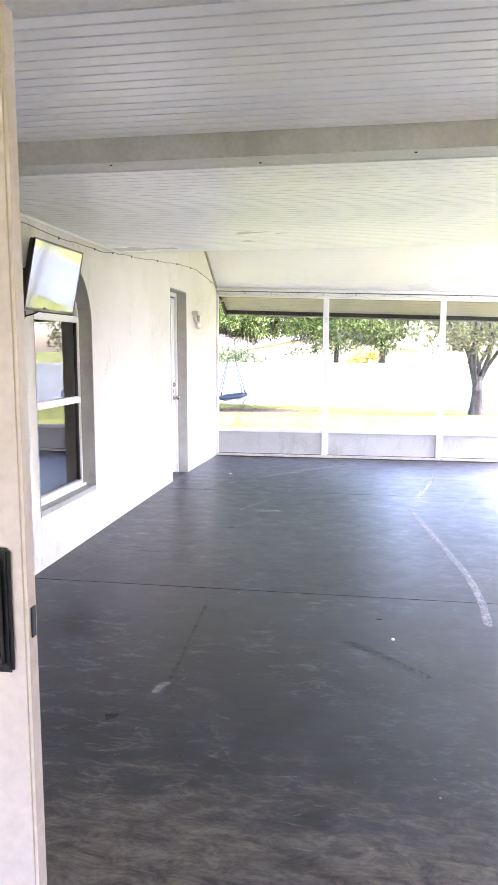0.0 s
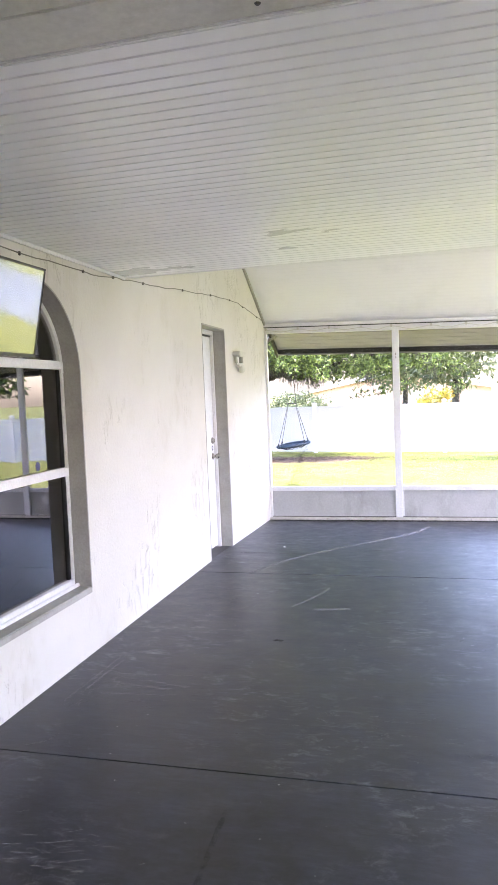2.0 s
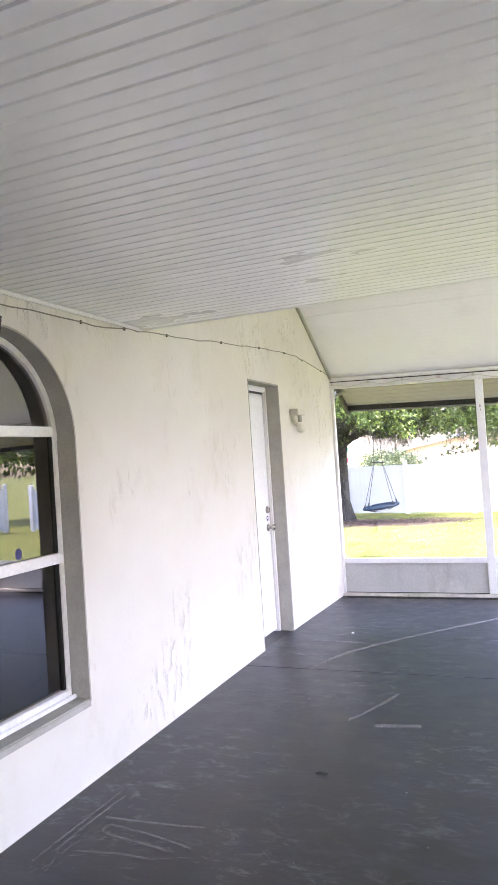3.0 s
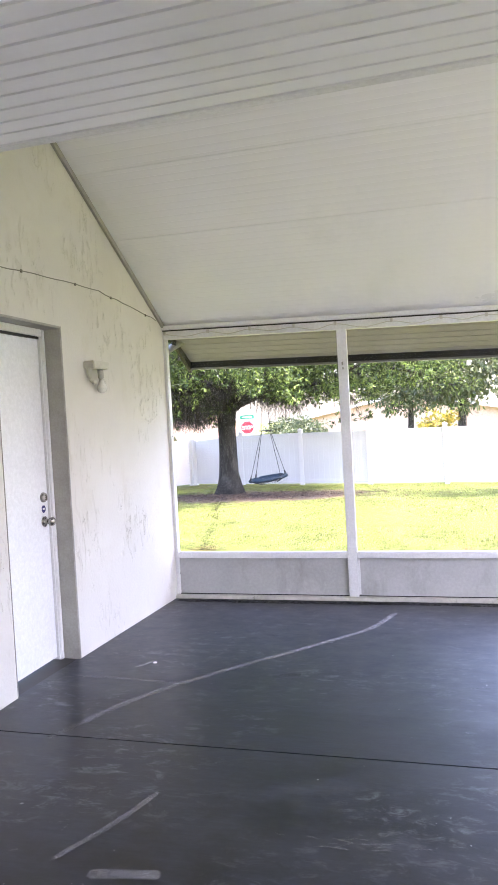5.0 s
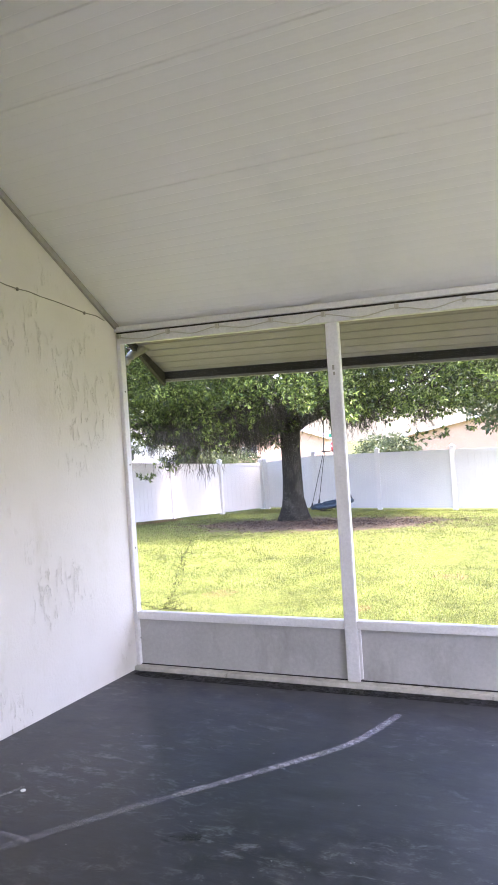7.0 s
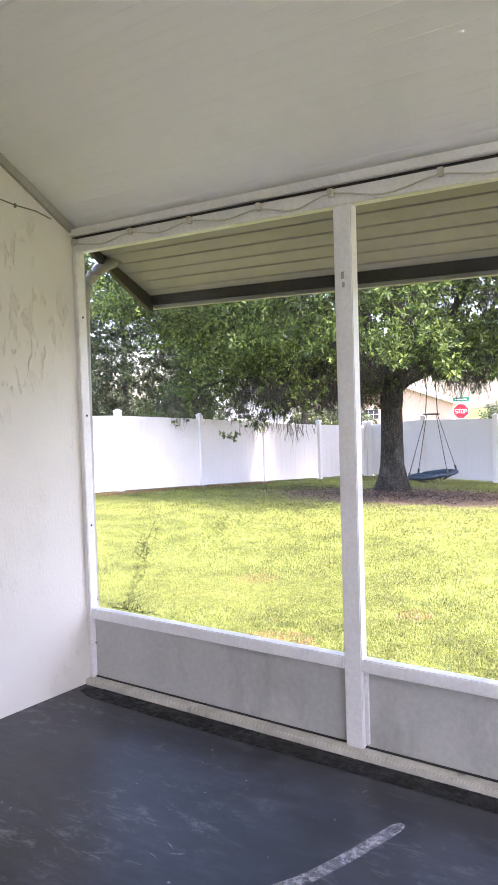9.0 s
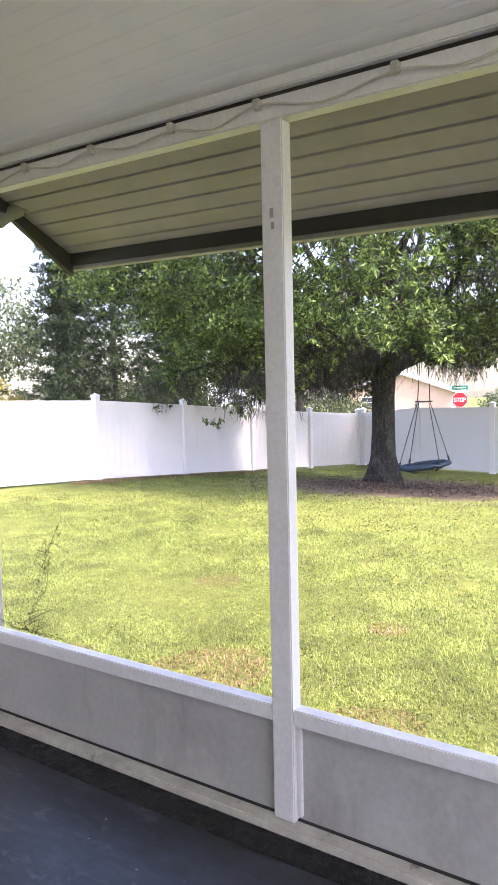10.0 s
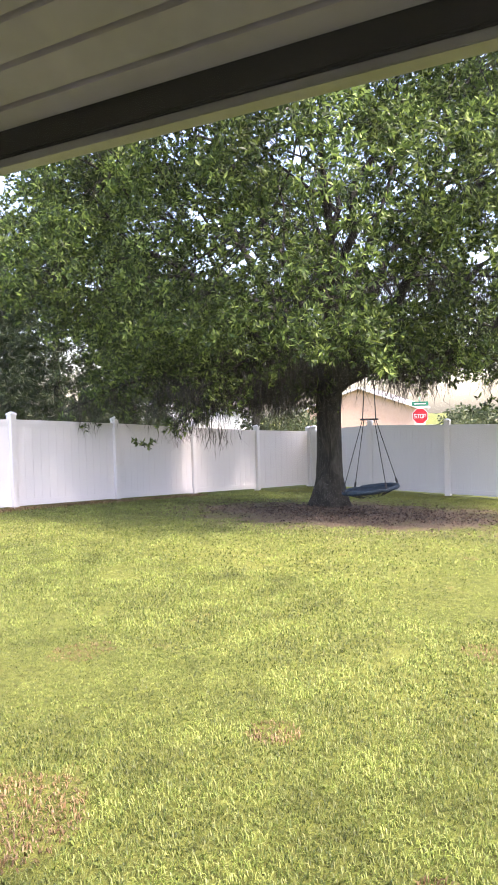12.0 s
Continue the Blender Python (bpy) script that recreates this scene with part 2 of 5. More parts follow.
def bark_material():
    m, nodes, links, b = node_mat("oak_bark")
    n = noise_at(nodes, links, 20.0, (1, 1, 0.28), 9, 0.75, 0.5)
    r = ramp(nodes, [(0.38, (0.007, 0.006, 0.005)), (0.50, (0.02, 0.0175, 0.014)), (0.70, (0.085, 0.08, 0.064))])
    links.new(n.outputs["Fac"], r.inputs["Fac"])
    lich = noise_at(nodes, links, 3.0, (1, 1, 0.7), 6, 0.7)
    r2 = ramp(nodes, [(0.53, grey(0)), (0.64, grey(0.5))])
    links.new(lich.outputs["Fac"], r2.inputs["Fac"])
    lichen = mix_col(nodes, links, n.outputs["Fac"], (0.02, 0.02, 0.016), (0.26, 0.265, 0.21))
    colour = mix_col(nodes, links, r2.outputs["Color"], r.outputs["Color"], lichen)
    links.new(colour, b.inputs["Base Color"])
    b.inputs["Roughness"].default_value = 0.9
    bp = nodes.new("ShaderNodeBump")
    bp.inputs["Strength"].default_value = 1.0
    bp.inputs["Distance"].default_value = 0.03
    links.new(n.outputs["Fac"], bp.inputs["Height"])
    links.new(bp.outputs["Normal"], b.inputs["Normal"])
    return m


def pane_material(name, tint, gloss, fres):
    """A pane: lets most light through, mirrors some of it."""
    m, nodes, links, b = node_mat(name)
    nodes.remove(b)
    tr = nodes.new("ShaderNodeBsdfTransparent")
    tr.inputs["Color"].default_value = (*tint, 1)
    gl = nodes.new("ShaderNodeBsdfGlossy")
    gl.inputs["Roughness"].default_value = 0.01
    fr = nodes.new("ShaderNodeFresnel")
    fr.inputs["IOR"].default_value = fres
    ad = nodes.new("ShaderNodeMath")
    ad.operation = "ADD"
    ad.use_clamp = True
    ad.inputs[1].default_value = gloss
    links.new(fr.outputs["Fac"], ad.inputs[0])
    mx = nodes.new("ShaderNodeMixShader")
    links.new(ad.outputs[0], mx.inputs["Fac"])
    links.new(tr.outputs["BSDF"], mx.inputs[1])
    links.new(gl.outputs["BSDF"], mx.inputs[2])
    links.new(mx.outputs["Shader"], nodes["Material Output"].inputs["Surface"])
    return m


def screen_material():
    m, nodes, links, b = node_mat("insect_screen_mesh")
    b.inputs["Base Color"].default_value = (0.02, 0.02, 0.02, 1)
    b.inputs["Roughness"].default_value = 0.8
    b.inputs["Alpha"].default_value = 0.10
    n = noise_at(nodes, links, 1.5, (1, 1, 1), 4)
    r = ramp(nodes, [(0.3, grey(0.15)), (0.75, grey(0.24))])
    links.new(n.outputs["Fac"], r.inputs["Fac"])
    links.new(r.outputs["Color"], b.inputs["Alpha"])
    return m


M_STUCCO = stucco_material()
M_FLOOR = floor_material()
M_JOINT = surf("dirty_joint", (0.02, 0.02, 0.02), rough=0.95)
M_REVEAL = surf("grey_cement_reveal", (0.44, 0.43, 0.39), (0.33, 0.32, 0.29), rough=0.85, scale=5, fine=70, bump=0.4, depth=0.003, stain=(0.25, 0.24, 0.2), stain_scale=3)
# The ceiling's grey stain tone paints in cloudy reflections of its gloss.
M_CEIL = surf("white_ribbed_panel", (0.89, 0.89, 0.90), (0.86, 0.86, 0.87), rough=0.31, scale=0.7, fine=45, bump=0.05, stretch=(0.4, 1, 1), spec=0.85, speck=0.98, stain=(0.76, 0.76, 0.77), stain_scale=1.0, stain_at=(0.48, 0.85))
M_ROOF = surf("white_roof_panel", (0.875, 0.87, 0.89), (0.835, 0.83, 0.85), rough=0.34, scale=0.8, fine=60, bump=0.04, stretch=(0.5, 1, 1), spec=0.75, speck=0.98, stain=(0.70, 0.71, 0.73), stain_scale=0.6, stain_at=(0.5, 0.8))
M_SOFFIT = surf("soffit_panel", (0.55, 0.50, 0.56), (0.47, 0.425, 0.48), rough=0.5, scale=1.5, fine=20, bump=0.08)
M_BEAM_PALE = surf("pale_dusty_beam", (0.66, 0.65, 0.61), (0.54, 0.53, 0.49), rough=0.45, scale=4, fine=50, stain=(0.4, 0.39, 0.34), stain_scale=2.5)
M_BEAM = surf("dusty_aluminium_beam", (0.40, 0.39, 0.36), (0.30, 0.29, 0.26), rough=0.5, scale=4, fine=50, stain=(0.24, 0.23, 0.19), stain_scale=2.5)
M_FASCIA = surf("bronze_fascia", (0.042, 0.038, 0.033), (0.024, 0.022, 0.019), rough=0.5, scale=3, fine=40)
M_ALU = surf("white_painted_aluminium", (0.77, 0.765, 0.77), (0.70, 0.695, 0.70), rough=0.38, scale=5, fine=60, bump=0.05, stain=(0.5, 0.49, 0.45), stain_scale=3.0, stain_at=(0.62, 0.8))
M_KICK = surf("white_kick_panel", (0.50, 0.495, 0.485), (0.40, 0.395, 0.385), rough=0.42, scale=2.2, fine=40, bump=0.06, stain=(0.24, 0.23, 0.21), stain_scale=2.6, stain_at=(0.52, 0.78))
M_TRACK = surf("dirty_sill_track", (0.62, 0.60, 0.54), (0.40, 0.38, 0.33), rough=0.6, scale=9, fine=60, stain=(0.08, 0.07, 0.06), stain_scale=7, stain_at=(0.58, 0.68))
M_SCREEN = screen_material()
M_WHITE = surf("white_paint", (0.80, 0.80, 0.80), (0.74, 0.74, 0.74), rough=0.4, scale=3, fine=60, bump=0.05)
# Door leaf's white frame, with warm room light mixed into its colour.
M_LEAF = surf("lamplit_door_frame", (0.66, 0.55, 0.49), (0.61, 0.51, 0.455), rough=0.4, scale=2, fine=50, bump=0.04)
M_DOOR = surf("white_door_paint", (0.80, 0.81, 0.83), (0.76, 0.77, 0.79), rough=0.35, scale=2, fine=50, bump=0.04)
M_BLACK = surf("black_plastic", (0.012, 0.012, 0.013), rough=0.35, fine=150, bump=0.05)
M_SCREEN_TV = surf("tv_screen_glass", (0.006, 0.006, 0.007), rough=0.06, bump=0, spec=1.0)
M_SCREEN_TV.node_tree.nodes["Principled BSDF"].inputs["IOR"].default_value = 2.0
M_SCREEN_TV.node_tree.nodes["Principled BSDF"].inputs["Coat Weight"].default_value = 0.2
M_STEEL = surf("brushed_nickel", (0.45, 0.43, 0.40), rough=0.28, metal=1.0, scale=20, fine=200, bump=0.05)
M_BLUE = surf("dark_blue_badge", (0.02, 0.02, 0.16), rough=0.4, bump=0)
M_WIRE = surf("grey_string_light_cord", (0.22, 0.21, 0.17), rough=0.6, bump=0.05)
M_BULB = surf("frosted_bulb", (0.8, 0.79, 0.74), rough=0.25, bump=0)
M_SCONCE = surf("aged_white_fixture", (0.62, 0.60, 0.53), (0.48, 0.46, 0.4), rough=0.5, scale=14, fine=90)
M_DARK_ROOM = surf("dim_room_wall", (0.30, 0.26, 0.22), rough=0.8, bump=0.1)
M_WOOD_FLOOR = surf("dim_wood_floor", (0.14, 0.085, 0.05), (0.08, 0.05, 0.03), rough=0.4, stretch=(1, 8, 1))
M_PANE = pane_material("window_glass", (0.5, 0.46, 0.42), 0.13, 1.5)
M_CLEAR = pane_material("door_glass", (0.92, 0.94, 0.93), 0.0, 1.45)
M_VINYL = surf("white_vinyl_fence", (0.88, 0.87, 0.88), (0.84, 0.83, 0.84), rough=0.45, scale=1.2, fine=30, bump=0.03, stain=(0.66, 0.65, 0.62), stain_scale=1.8, stain_at=(0.66, 0.9))
M_BARK = bark_material()
M_OAK = leaf_material("oak_leaf", (0.018, 0.036, 0.009), (0.066, 0.112, 0.027), (0.26, 0.35, 0.085), (0.32, 1.7), 0.95)
M_MYRTLE = leaf_material("small_tree_leaf", (0.06, 0.085, 0.03), (0.13, 0.15, 0.05), (0.24, 0.2, 0.12))
M_PINE = leaf_material("dark_conifer_needle", (0.012, 0.025, 0.012), (0.03, 0.05, 0.02), (0.06, 0.08, 0.03))
M_FAR = leaf_material("distant_leaf", (0.05, 0.075, 0.035), (0.09, 0.12, 0.055), (0.16, 0.18, 0.09))
M_YELLOW = leaf_material("yellow_shrub_leaf", (0.10, 0.13, 0.02), (0.26, 0.22, 0.03), (0.4, 0.3, 0.04))
M_MOSS = leaf_material("grey_hanging_moss", (0.022, 0.021, 0.016), (0.042, 0.039, 0.031), (0.08, 0.076, 0.062))
M_GRASS = leaf_material("grass_blade", (0.055, 0.088, 0.014), (0.215, 0.278, 0.058), (0.34, 0.365, 0.12), (0.5, 1.45), 2.6)
M_STRAW = leaf_material("dry_straw_blade", (0.12, 0.075, 0.03), (0.26, 0.17, 0.08), (0.42, 0.32, 0.17))
M_FALLEN = leaf_material("fallen_leaf", (0.035, 0.022, 0.015), (0.10, 0.062, 0.04), (0.24, 0.175, 0.125))
M_LAWN = lawn_material()
M_SWING = surf("blue_swing_fabric", (0.012, 0.036, 0.062), (0.008, 0.024, 0.042), rough=0.7, fine=80, bump=0.3)
M_ROPE = surf("dark_rope", (0.04, 0.04, 0.045), rough=0.9)
M_RED = surf("red_sign_face", (0.55, 0.015, 0.03), rough=0.4, bump=0)
M_SIGN_WHITE = surf("white_sign_paint", (0.85, 0.85, 0.85), rough=0.4, bump=0)
M_GREEN = surf("green_street_sign", (0.0, 0.22, 0.13), rough=0.4, bump=0)
M_POLE = surf("galvanised_pole", (0.4, 0.41, 0.41), rough=0.45, metal=0.8)
M_PINK = surf("pink_house_stucco", (0.62, 0.43, 0.33), rough=0.9, bump=0.2)
M_PALE = surf("pale_house_siding", (0.72, 0.73, 0.74), rough=0.8, bump=0.2)
M_SHINGLE = surf("grey_roof_shingle", (0.33, 0.32, 0.32), (0.24, 0.235, 0.23), rough=0.9, scale=6, fine=30, bump=0.4)
M_GLASS_DARK = surf("dark_window_glass", (0.03, 0.035, 0.04), rough=0.1, bump=0)
M_CHALK = worn_mark_material("chalky_white_mark", (0.40, 0.40, 0.42), 0.7)
M_FAINT = worn_mark_material("faint_grey_mark", (0.26, 0.26, 0.27), 0.6)
M_SMUDGE = worn_mark_material("black_scuff", (0.008, 0.008, 0.009), 0.9)
M_GREYSKID = worn_mark_material("faded_rubber_mark", (0.006, 0.006, 0.007), 0.36)
M_TATTER = worn_mark_material("torn_dark_mesh", (0.045, 0.05, 0.04), 0.9)


# ---- building blocks ----
def finish(ob_data, material, smooth=False):
    ob_data.materials.append(material)
    if smooth:
        for p in ob_data.polygons:
            p.use_smooth = True
    return ob_data


def to_mesh(name, bm, material, smooth=False):
    me = bpy.data.meshes.new(name)
    bmesh.ops.recalc_face_normals(bm, faces=bm.faces)
    bm.to_mesh(me)
    bm.free()
    return finish(me, material, smooth)


def part(name, bm, material, parent=None, label="", smooth=False):
    ob = new(name, to_mesh(name, bm, material, smooth))
    if parent is not None:
        ob.parent = parent
    if label:
        ob["label"] = label
    return ob


def thing(name, at, label, category, group="", kind=""):
    ob = new(name)
    ob.location = at
    ob.empty_display_size = 0.1
    return tagged(ob, label, category, group, kind)


def box(bm, lo, hi, bevel=0.0):
    lo, hi = Vector(lo), Vector(hi)
    made = bmesh.ops.create_cube(bm, size=1.0, matrix=Matrix.LocRotScale((lo + hi) / 2, None, hi - lo))
    if bevel:
        edges = list({e for v in made["verts"] for e in v.link_edges})
        bmesh.ops.bevel(bm, geom=edges, offset=bevel, segments=2, affect="EDGES")
    return bm


def boxed(lo, hi, bevel=0.0):
    return box(bmesh.new(), lo, hi, bevel)


def prism_x(bm, pts, x0, x1):
    """A slab cut to an outline of (y, z) points, from x0 to x1."""
    a = [bm.verts.new((x0, y, z)) for y, z in pts]
    b = [bm.verts.new((x1, y, z)) for y, z in pts]
    bm.faces.new(a)
    bm.faces.new(b[::-1])
    for i in range(len(pts)):
        j = (i + 1) % len(pts)
        bm.faces.new((a[i], b[i], b[j], a[j]))
    return bm


def prism_y(bm, pts, y0, y1):
    """A slab cut to an outline of (x, z) points, from y0 to y1."""
    a = [bm.verts.new((x, y0, z)) for x, z in pts]
    b = [bm.verts.new((x, y1, z)) for x, z in pts]
    bm.faces.new(a)
    bm.faces.new(b[::-1])
    for i in range(len(pts)):
        j = (i + 1) % len(pts)
        bm.faces.new((a[i], b[i], b[j], a[j]))
    return bm


def tube(bm, pts, radii, sides=8, cap=True):
    """A round bar along a line of points."""
    pts = [Vector(p) for p in pts]
    if isinstance(radii, (int, float)):
        radii = [radii] * len(pts)
    rings = []
    for i, p in enumerate(pts):
        d = (pts[min(i + 1, len(pts) - 1)] - pts[max(i - 1, 0)]).normalized()
        u = d.orthogonal().normalized() if abs(d.z) < 0.9 else Vector((1, 0, 0)) - d * d.x
        u.normalize()
        w = d.cross(u)
        rings.append([bm.verts.new(p + (u * math.cos(a) + w * math.sin(a)) * radii[i]) for a in [2 * math.pi * k / sides for k in range(sides)]])
    for r0, r1 in zip(rings, rings[1:]):
        for k in range(sides):
            bm.faces.new((r0[k], r0[(k + 1) % sides], r1[(k + 1) % sides], r1[k]))
    if cap:
        bm.faces.new(rings[0][::-1])
        bm.faces.new(rings[-1])
    return bm


def lathe(bm, profile, m, sides=16):
    """A turned solid: (radius, height) points round local z, placed by m."""
    rings = [[bm.verts.new(m @ Vector((r * math.cos(a), r * math.sin(a), h))) for a in [2 * math.pi * k / sides for k in range(sides)]] for r, h in profile]
    for r0, r1 in zip(rings, rings[1:]):
        for k in range(sides):
            bm.faces.new((r0[k], r0[(k + 1) % sides], r1[(k + 1) % sides], r1[k]))
    bm.faces.new(rings[0][::-1])
    bm.faces.new(rings[-1])
    return bm


def ribbon(bm, pts, width, z):
    """A thin worn mark on the floor along (x, y) points."""
    left, right = [], []
    for i, p in enumerate(pts):
        p = Vector(p)
        d = (Vector(pts[min(i + 1, len(pts) - 1)]) - Vector(pts[max(i - 1, 0)])).normalized()
        n = Vector((-d.y, d.x)) * width * (0.5 if 0 < i < len(pts) - 1 else 0.25)
        left.append(bm.verts.new((p.x + n.x, p.y + n.y, z)))
        right.append(bm.verts.new((p.x - n.x, p.y - n.y, z)))
    for i in range(len(pts) - 1):
        bm.faces.new((left[i], right[i], right[i + 1], left[i + 1]))
    return bm


def curve_through(pts, steps=8):
    """A smooth line through points (Catmull-Rom)."""
    pts = [Vector(p) for p in pts]
    out = []
    for i in range(len(pts) - 1):
        p0, p1, p2, p3 = pts[max(i - 1, 0)], pts[i], pts[i + 1], pts[min(i + 2, len(pts) - 1)]
        for s in range(steps):
            t = s / steps
            out.append(0.5 * ((2 * p1) + (p2 - p0) * t + (2 * p0 - 5 * p1 + 4 * p2 - p3) * t * t + (3 * p1 - p0 - 3 * p2 + p3) * t ** 3))
    out.append(pts[-1])
    return out


def mesh_from(name, verts, faces, material):
    """A large mesh from number arrays (all faces have the same number of corners)."""
    me = bpy.data.meshes.new(name)
    n, k = len(faces), faces.shape[1]
    me.vertices.add(len(verts))
    me.vertices.foreach_set("co", np.ascontiguousarray(verts, dtype=np.float32).ravel())
    me.loops.add(n * k)
    me.loops.foreach_set("vertex_index", np.ascontiguousarray(faces, dtype=np.int32).ravel())
    me.polygons.add(n)
    me.polygons.foreach_set("loop_start", np.arange(0, n * k, k, dtype=np.int32))
    me.update(calc_edges=True)
    me.materials.append(material)
    return me


# ---- measures of the place ----
X0 = -2.25          # face of the house wall
XR = 3.55           # right-hand screen wall
YH = 1.15           # outer face of the house's back wall
YS = 10.42          # inner face of the far screen wall
CEIL = 2.415        # underside of the ribbed ceiling
YB = 6.33           # where the ribbed ceiling ends
SLOPE = 0.595
SAG = 0.030         # the old eave drops towards the open side, per metre


def roof_z(y):
    return 2.435 + (10.47 - y) * SLOPE


def eave_drop(x, y):
    return SAG * (x - X0) * min(max((y - 8.3) / 2.1, 0), 1.1)


def settle(bm):
    """Lets the eave follow the drop of the old roof."""
    for v in bm.verts:
        v.co.z -= eave_drop(v.co.x, v.co.y)
    return bm


def floor_z(y):
    """The porch floor falls slightly towards the yard."""
    return 0.035 - 0.055 * min(max((y - 8.0) / 2.4, 0), 1)


def ground_z(x, y):
    t = min(max((y - 16.0) / 10.0, 0), 1)
    return -0.075 - 0.375 * t * t * (3 - 2 * t)


# ---- large structure ----
def build_floor():
    base = new("floor", to_mesh("floor", boxed((X0 - 0.2, YH - 0.15, -0.34), (XR + 0.12, 10.50, -0.04)), M_JOINT))
    tagged(base, "worn dark grey painted concrete porch floor with saw-cut joints", "floor", kind="structure")
    for y0, y1 in ((YH - 0.12, 4.38), (4.39, 7.535), (7.545, 10.52)):
        bm = bmesh.new()
        ys = [y0] + ([8.0] if y0 < 8.0 < y1 else []) + [y1]
        prism_x(bm, [(y, floor_z(y)) for y in ys] + [(y1, -0.11), (y0, -0.11)], X0 - 0.02, XR + 0.14)
        part("slab", bm, M_FLOOR, base)


def build_left_wall():
    bm = bmesh.new()
    x1, x0 = X0, X0 - 0.22
    low = -0.34
    wy0, wy1, wz0, wr = 4.56, 5.58, 0.432, 0.51
    wc, wzc = (wy0 + wy1) / 2, 1.745
    top = CEIL + 0.12
    prism_x(bm, [(YH - 0.15, low), (wy0, low), (wy0, top), (YH - 0.15, top)], x0, x1)
    prism_x(bm, [(wy0, low), (wy1, low), (wy1, wz0), (wy0, wz0)], x0, x1)
    arc = [(wc + wr * math.cos(a), wzc + wr * math.sin(a)) for a in [math.pi * k / 28 for k in range(29)]]
    prism_x(bm, [(wy1, top)] + [(wy0, top)] + arc[::-1], x0, x1)
    prism_x(bm, [(wy1, low), (6.5, low), (6.5, top), (wy1, top)], x0, x1)
    prism_x(bm, [(6.5, low), (7.94, low), (7.94, roof_z(7.94)), (6.5, roof_z(6.5))], x0, x1)
    prism_x(bm, [(7.94, 2.245), (8.67, 2.245), (8.67, roof_z(8.67)), (7.94, roof_z(7.94))], x0, x1)
    prism_x(bm, [(8.67, low), (10.50, low), (10.50, roof_z(10.50)), (8.67, roof_z(8.67))], x0, x1)
    w = new("wall_west", to_mesh("wall_west", bm, M_STUCCO))
    tagged(w, "cream-white textured stucco house wall with dragged plaster patches", "wall", kind="structure")
    # cement lining of the arched window recess
    bm = bmesh.new()
    t = 0.006
    inner = [(wy1 - t, wz0), (wy1 - t, wzc)] + [(wc + (wr - t) * math.cos(math.pi * k / 28), wzc + (wr - t) * math.sin(math.pi * k / 28)) for k in range(1, 28)] + [(wy0 + t, wzc), (wy0 + t, wz0)]
    outer = [(wy1 + 0.004, wz0), (wy1 + 0.004, wzc)] + [(wc + (wr + 0.004) * math.cos(math.pi * k / 28), wzc + (wr + 0.004) * math.sin(math.pi * k / 28)) for k in range(1, 28)] + [(wy0 - 0.004, wzc), (wy0 - 0.004, wz0)]
    rows = []
    for x in (X0 + 0.003, X0 - 0.16):
        rows.append(([bm.verts.new((x, y, z)) for y, z in outer], [bm.verts.new((x, y, z)) for y, z in inner]))
    for i in range(len(inner) - 1):
        bm.faces.new((rows[0][0][i], rows[0][0][i + 1], rows[0][1][i + 1], rows[0][1][i]))
        bm.faces.new((rows[0][1][i], rows[0][1][i + 1], rows[1][1][i + 1], rows[1][1][i]))
    lin = part("window_reveal", bm, M_REVEAL, w, "grey cement window recess")
    part("window_ledge", boxed((X0 - 0.16, wy0 - 0.004, wz0 - 0.03), (X0 + 0.004, wy1 + 0.004, wz0 + 0.012), 0.006), M_REVEAL, w, "rough cement window ledge")
    # lining of the door recess
    part("door_reveal", boxed((X0 - 0.19, 8.655, 0.0), (X0 + 0.003, 8.672, 2.25), 0.004), M_REVEAL, w)
    part("door_reveal", boxed((X0 - 0.19, 7.938, 0.0), (X0 + 0.003, 7.95, 2.25), 0.004), M_REVEAL, w)
    part("door_reveal", boxed((X0 - 0.19, 7.95, 2.232), (X0 + 0.003, 8.655, 2.25), 0.004), M_REVEAL, w)


